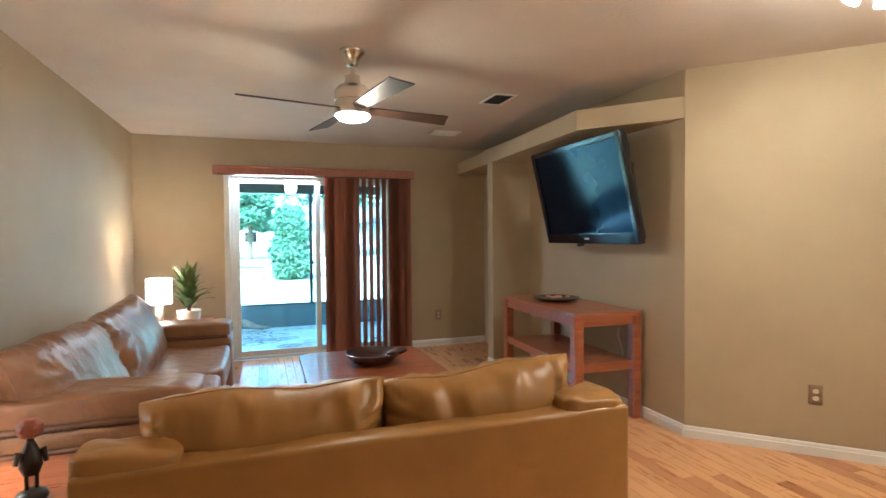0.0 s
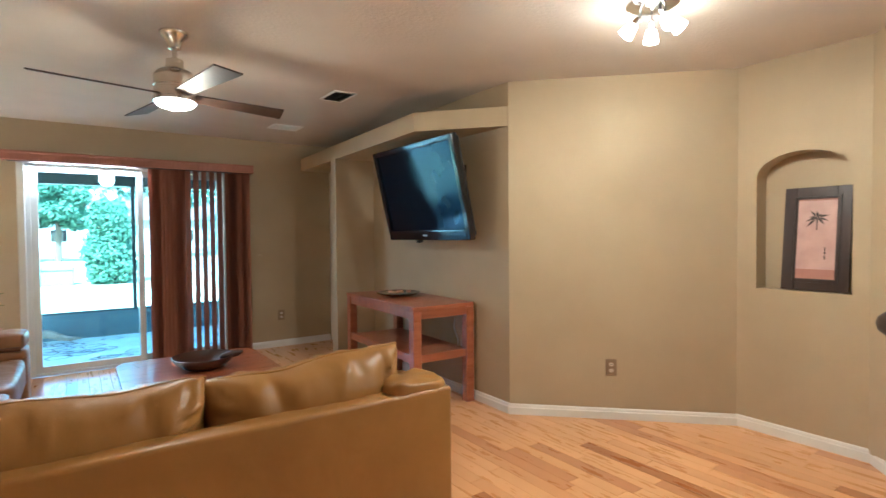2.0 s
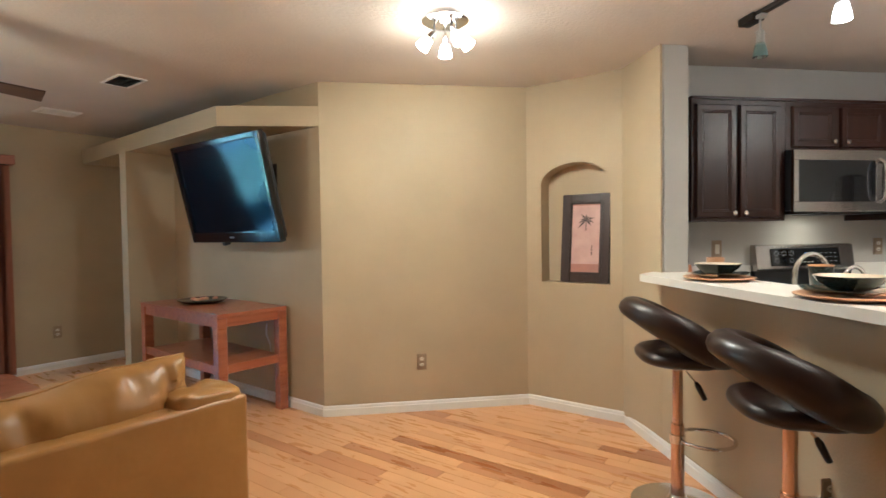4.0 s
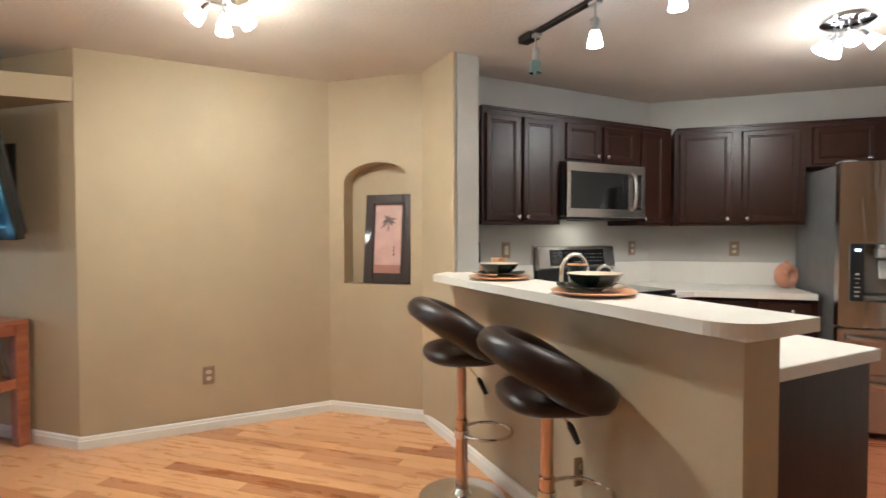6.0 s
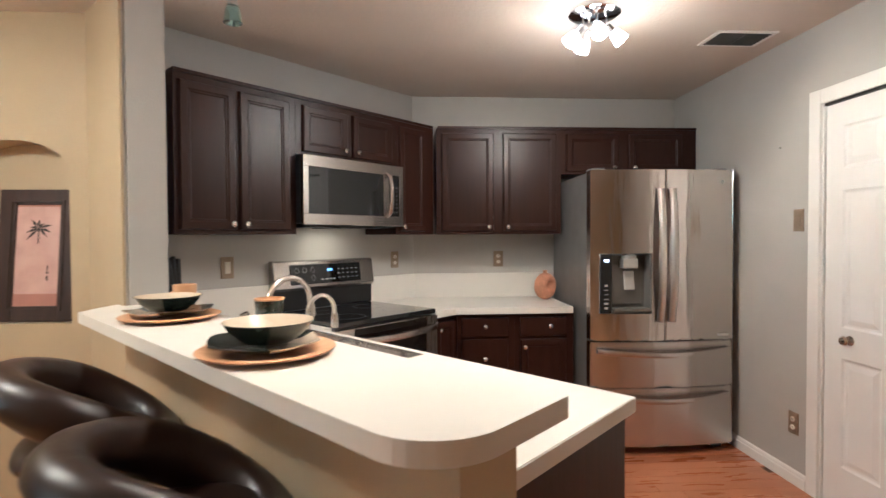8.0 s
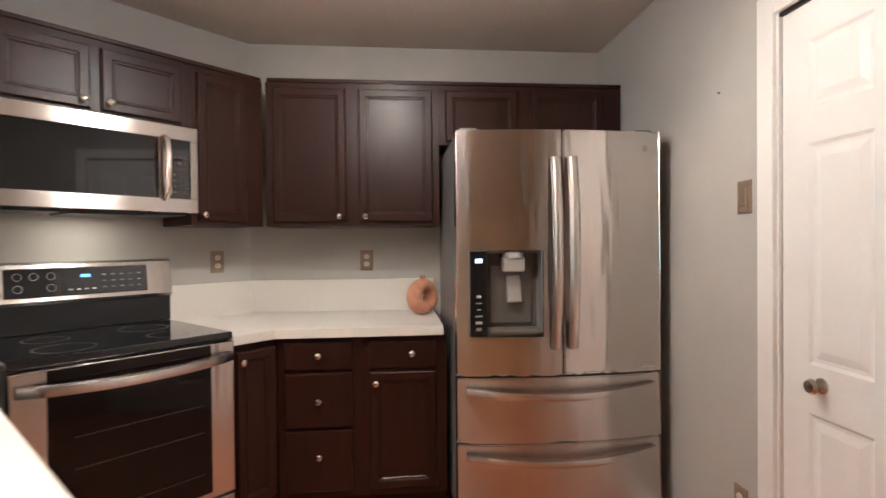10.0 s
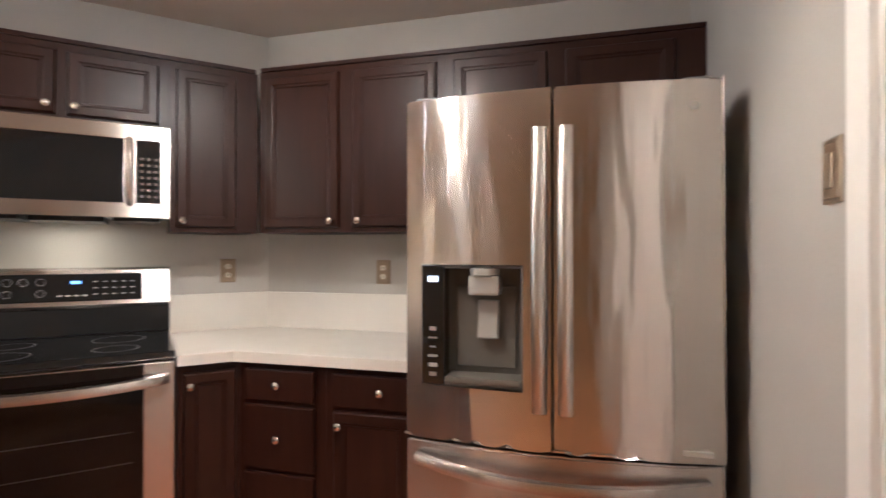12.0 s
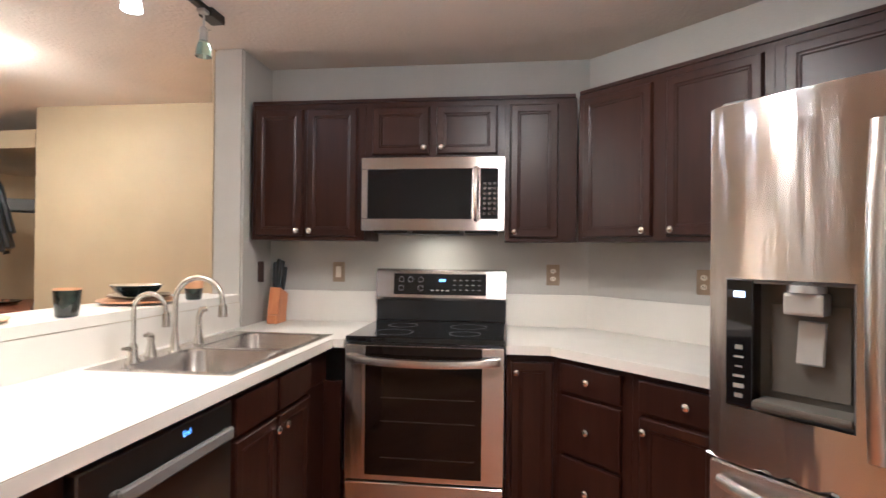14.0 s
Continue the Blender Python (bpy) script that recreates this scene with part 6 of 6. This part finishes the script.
for x in (-0.40, 0.40):
    for y in (-0.44, 0.44):
        part("leg", boxes((x - 0.035, x + 0.035, y - 0.035, y + 0.035, 0, 0.384), bevel=0.006), M_CHERRY, ctab)
part("lower_shelf", boxes((-0.38, 0.38, -0.42, 0.42, 0.12, 0.14)), M_CHERRY, ctab)
bowl = thing("wooden_bowl", "dark carved wooden bowl with a fish-shaped handle", "bowl", pose(0.90, 3.93, 0.421))
part("shell", turned([(0.09, 0.0), (0.13, 0.012), (0.185, 0.055), (0.205, 0.085), (0.198, 0.087), (0.175, 0.058), (0.12, 0.022), (0.01, 0.016)], 40), M_BOWLW, bowl, smooth=50)
bm = moved(cushion(0.16, 0.075, 0.05, 0.9, 14, 0.004, 5.0), pose(0.17, -0.06, 0.085, 0, -12, -20))
part("handle", bm, M_BOWLW, bowl, smooth=60)

# console table with plate
con = thing("console_table", "cherry wood console table with a lower shelf", "console table", pose(2.515, 3.895, 0, 0, 0, -2.0))
cx, cy = 0.28, 0.625
part("tabletop", boxes((-cx, cx, -cy, cy, 0.765, 0.795), bevel=0.005, seg=2), M_CHERRY, con)
part("apron", boxes((-cx + 0.012, -cx + 0.032, -cy + 0.07, cy - 0.07, 0.70, 0.764), (cx - 0.032, cx - 0.012, -cy + 0.07, cy - 0.07, 0.70, 0.764), (-cx + 0.07, cx - 0.07, -cy + 0.012, -cy + 0.032, 0.70, 0.764), (-cx + 0.07, cx - 0.07, cy - 0.032, cy - 0.012, 0.70, 0.764)), M_CHERRY, con)
for x in (-cx + 0.037, cx - 0.037):
    for y in (-cy + 0.037, cy - 0.037):
        part("leg", boxes((x - 0.036, x + 0.036, y - 0.036, y + 0.036, 0, 0.764), bevel=0.005), M_CHERRY, con)
part("shelf", boxes((-cx + 0.03, cx - 0.03, -cy + 0.075, cy - 0.075, 0.395, 0.42)), M_CHERRY, con)
part("shelf_rail", boxes((-cx + 0.008, -cx + 0.029, -cy + 0.074, cy - 0.074, 0.37, 0.43), (-cx + 0.075, cx - 0.075, -cy + 0.01, -cy + 0.03, 0.37, 0.43)), M_CHERRY, con)
dish = thing("decorative_dish", "dark green glazed dish with small dried fruit", "dish", pose(2.52, 4.02, 0.796))
part("dish_body", turned([(0.08, 0.0), (0.16, 0.012), (0.195, 0.028), (0.19, 0.032), (0.15, 0.02), (0.01, 0.014)], 40), M_CERG, dish, smooth=50)
fr_ = random.Random(8)
for k in range(6):
    part("fruit", moved(cushion(0.045, 0.04, 0.025, 0.9, 8, 0.003, k), pose(fr_.uniform(-0.08, 0.08), fr_.uniform(-0.08, 0.08), 0.034)), M_TERRA if k % 2 else M_CHARGER, dish, smooth=70)
cab_ = thing("white_cable", "white cable hanging behind the console table", "cable", pose(2.79, 3.50, 0.0))
bm = bmesh.new()
tube(bm, [(0, 0, 0.36), (-0.01, -0.01, 0.46), (-0.02, 0.03, 0.55), (0.005, 0.06, 0.60), (0.01, 0.06, 0.62)], 0.006, 8)
part("cord", bm, M_POT, cab_, smooth=60)

# television
tv = thing("television", "black flat television tilted down on a wall mount", "television", pose(2.60, 4.24, 1.292, 0, 0, -90) @ pose(0, 0, 0, 13.0))
TW, TH = 1.20, 0.795
part("back_case", boxes((0.02, TW - 0.02, 0.012, 0.06, 0.02, TH - 0.02), (0.25, TW - 0.25, 0.06, 0.10, 0.15, TH - 0.2), bevel=0.012), M_BLACK, tv)
part("bezel", boxes((0, 0.045, -0.03, 0.02, 0, TH), (TW - 0.045, TW, -0.03, 0.02, 0, TH), (0.045, TW - 0.045, -0.03, 0.02, TH - 0.045, TH), (0.045, TW - 0.045, -0.03, 0.02, 0, 0.085), bevel=0.008, seg=2), material("gloss_black", (0.010, 0.010, 0.011), 0.12, rough_var=0.03), tv)
part("screen", boxes((0.044, TW - 0.044, -0.012, 0.0, 0.084, TH - 0.044)), M_SCREEN, tv)
part("badge", boxes((TW / 2 - 0.03, TW / 2 + 0.03, -0.0325, -0.030, 0.036, 0.048)), M_SILVERP, tv)
part("sensor", boxes((TW / 2 - 0.16, TW / 2 - 0.12, -0.03, 0.02, -0.025, 0.0), bevel=0.004), M_BLACK, tv)
wm = thing("tv_wall_mount", "black steel tilting wall mount", "wall mount", pose(2.60, 3.64, 1.70, 0, 0, -90))
part("wall_plate", boxes((-0.25, 0.25, 0.196, 0.212, -0.2, 0.2)), M_DARKMETAL, wm)
for x in (-0.2, 0.16):
    part("arm", boxes((x, x + 0.04, 0.0, 0.195, -0.05, 0.05)), M_DARKMETAL, wm)


# end tables, lamp, plant, statue
def end_table(label, m, w, d, h):
    t = thing("end_table", label, "end table", m, "end tables")
    part("tabletop", boxes((-w, w, -d, d, h - 0.03, h), bevel=0.006, seg=2), M_CHERRY, t)
    part("apron", boxes((-w + 0.03, w - 0.03, -d + 0.03, d - 0.03, h - 0.10, h - 0.031)), M_CHERRY, t)
    for x in (-w + 0.045, w - 0.045):
        for y in (-d + 0.045, d - 0.045):
            part("leg", boxes((x - 0.028, x + 0.028, y - 0.028, y + 0.028, 0, h - 0.101), bevel=0.004), M_CHERRY, t)
    return t


end_table("cherry wood end table behind the large sofa", pose(-0.72, 5.62, 0), 0.37, 0.33, 0.55)
end_table("cherry wood end table between the two sofas", pose(-0.74, 2.10, 0), 0.34, 0.33, 0.55)
def table_lamp(m, bulb_z, watts):
    tl = thing("table_lamp", "lit table lamp with a white drum shade", "table lamp", m, "table lamps")
    part("base", turned([(0.045, 0.0), (0.048, 0.008), (0.046, 0.012), (0.036, 0.015), (0.036, 0.21), (0.02, 0.215)], 24), M_SILVERP, tl, "brushed metal lamp base", 40)
    bm = bmesh.new()
    lathe(bm, [(0.108, 0.20), (0.108, 0.435)], 36, cap=False)
    part("shade", bm, M_SHADE, tl, "glowing white fabric drum shade", 60)
    part("bulb", turned([(0.012, 0.22), (0.03, 0.26), (0.034, 0.30), (0.02, 0.335), (0.003, 0.34)], 16), M_BULB, tl, smooth=50)
    lamp("table_lamp_light", "POINT", watts, m @ pose(0, 0, bulb_z), NEUT, soft=0.03)


table_lamp(pose(-0.775, 5.55, 0.551), 0.35, 1.8)
table_lamp(pose(-0.94, 2.10, 0.551), 0.40, 1.7)
pp = thing("potted_plant", "spiky green plant in a small white pot", "potted plant", pose(-0.54, 5.66, 0.551) @ Matrix.Diagonal((1.3, 1.3, 1.3, 1)))
part("pot", turned([(0.062, 0.0), (0.075, 0.01), (0.083, 0.09), (0.078, 0.092), (0.072, 0.08), (0.01, 0.078)], 26), M_POT, pp, smooth=40)
bm = bmesh.new()
tube(bm, [(0, 0, 0.075), (0.005, 0, 0.14), (0, 0.005, 0.24)], [0.014, 0.012, 0.008], 8)
part("stem", bm, M_BARK, pp, smooth=60)
pr_ = random.Random(5)
for k in range(46):
    a, lift = k * 2.4, 0.45 + 0.85 * (k / 46)
    L = 0.20 * (0.75 + 0.4 * pr_.random())
    base = Vector((0, 0, 0.11 + 0.17 * k / 46))
    bm = bmesh.new()
    cols = []
    for i in range(7):
        f = i / 6
        out = L * f * math.cos(lift)
        z = L * f * math.sin(lift) + 0.02 * math.sin(math.pi * f) - 0.03 * f * f * (1.2 - lift)
        w = 0.025 * (1 - f) ** 0.6 * (0.55 + 0.9 * math.sin(math.pi * min(1, f + 0.15)))
        c = base + Vector((out * math.cos(a), out * math.sin(a), z))
        sd = Vector((-math.sin(a), math.cos(a), 0)) * w
        cols.append((bm.verts.new(c - sd), bm.verts.new(c - Vector((0, 0, 0.004))), bm.verts.new(c + sd)))
    for p, q in zip(cols, cols[1:]):
        bm.faces.new((p[0], p[1], q[1], q[0]))
        bm.faces.new((p[1], p[2], q[2], q[1]))
    part("leaf", bm, M_LEAF, pp, smooth=60)
# carved figure, one plain mesh
st = bmesh.new()
lathe(st, [(0.062, 0.0), (0.064, 0.012), (0.055, 0.03), (0.03, 0.04)], 24)
tube(st, [(-0.018, 0, 0.035), (-0.02, 0, 0.10)], [0.009, 0.008], 8)
tube(st, [(0.018, 0, 0.035), (0.02, 0, 0.10)], [0.009, 0.008], 8)
tube(st, [(0.0, 0.0, 0.095), (0.0, 0.005, 0.13), (0, 0.01, 0.17), (0, 0.01, 0.20), (0, 0.0, 0.235)], [0.03, 0.046, 0.042, 0.03, 0.014], 14)
tube(st, [(-0.045, 0, 0.195), (-0.06, -0.015, 0.15)], [0.014, 0.009], 8)
tube(st, [(0.045, 0, 0.195), (0.055, -0.015, 0.14)], [0.014, 0.009], 8)
nf = len(st.faces)
lathe(st, [(0.012, 0.245), (0.040, 0.252), (0.053, 0.276), (0.050, 0.300), (0.028, 0.318), (0.004, 0.322)], 22)
st.faces.ensure_lookup_table()
for f in list(st.faces)[nf:]:
    f.material_index = 1
statue = part("carved_figurine", st, M_STATUE, None, smooth=50)
statue.data.materials.append(M_BASKET)
statue.matrix_world = pose(-0.545, 2.06, 0.551, 0, 0, 30) @ Matrix.Diagonal((0.68, 0.68, 0.78, 1))
tagged(statue, "small dark carved wooden figurine with a red ball top", "figurine")

# ---- strip floor, board by board ----
BW = 0.086
rf = random.Random(21)
lengths = (0.5, 0.74, 0.98, 1.3)
board_mesh = {}
rest, rest_k = bmesh.new(), bmesh.new()
floor = bpy.data.objects["floor"]


def board(bm, x0, x1, y0, y1):
    e = 0.0012
    top = [bm.verts.new(p) for p in ((x0 + e, y0 + e, 0), (x1 - e, y0 + e, 0), (x1 - e, y1 - e, 0), (x0 + e, y1 - e, 0))]
    low = [bm.verts.new(p) for p in ((x0 + 0.0004, y0 + 0.0004, -0.0075), (x1 - 0.0004, y0 + 0.0004, -0.0075), (x1 - 0.0004, y1 - 0.0004, -0.0075), (x0 + 0.0004, y1 - 0.0004, -0.0075))]
    bm.faces.new(top)
    for i in range(4):
        bm.faces.new((low[i], low[(i + 1) % 4], top[(i + 1) % 4], top[i]))


made = 0
x = LEFT_X + 0.003
while x + BW < FRIDGE_X:
    y = RIGHT_Y + 0.003 - rf.uniform(0, 0.5)
    while y < BACK_Y:
        Lb = rf.choice(lengths)
        y0, y1 = max(y, RIGHT_Y + 0.003), min(y + Lb, BACK_Y - 0.003)
        whole = y0 == y and y1 == y + Lb
        if whole and made < 298 and 1.25 < x < 3.85 and 0.1 < (y0 + y1) / 2 < 3.6:
            if Lb not in board_mesh:
                b = bmesh.new()
                board(b, -BW / 2, BW / 2, -Lb / 2, Lb / 2)
                ob = part("board", b, M_FLOOR, floor)
                board_mesh[Lb] = ob.data
            else:
                ob = new("board", board_mesh[Lb])
                ob.parent = floor
            ob.matrix_basis = pose(x + BW / 2, (y0 + y1) / 2, 0)
            made += 1
        elif y1 - y0 > 0.05:
            ym = (y0 + y1) / 2
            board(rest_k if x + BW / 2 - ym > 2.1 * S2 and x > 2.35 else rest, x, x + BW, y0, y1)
        y += Lb
    x += BW
tagged(part("boards", rest, M_FLOOR2, floor), kind="stuff")
tagged(part("kitchen_boards", rest_k, M_FLOORK, floor, "darker, redder strip boards in the kitchen"), kind="stuff")
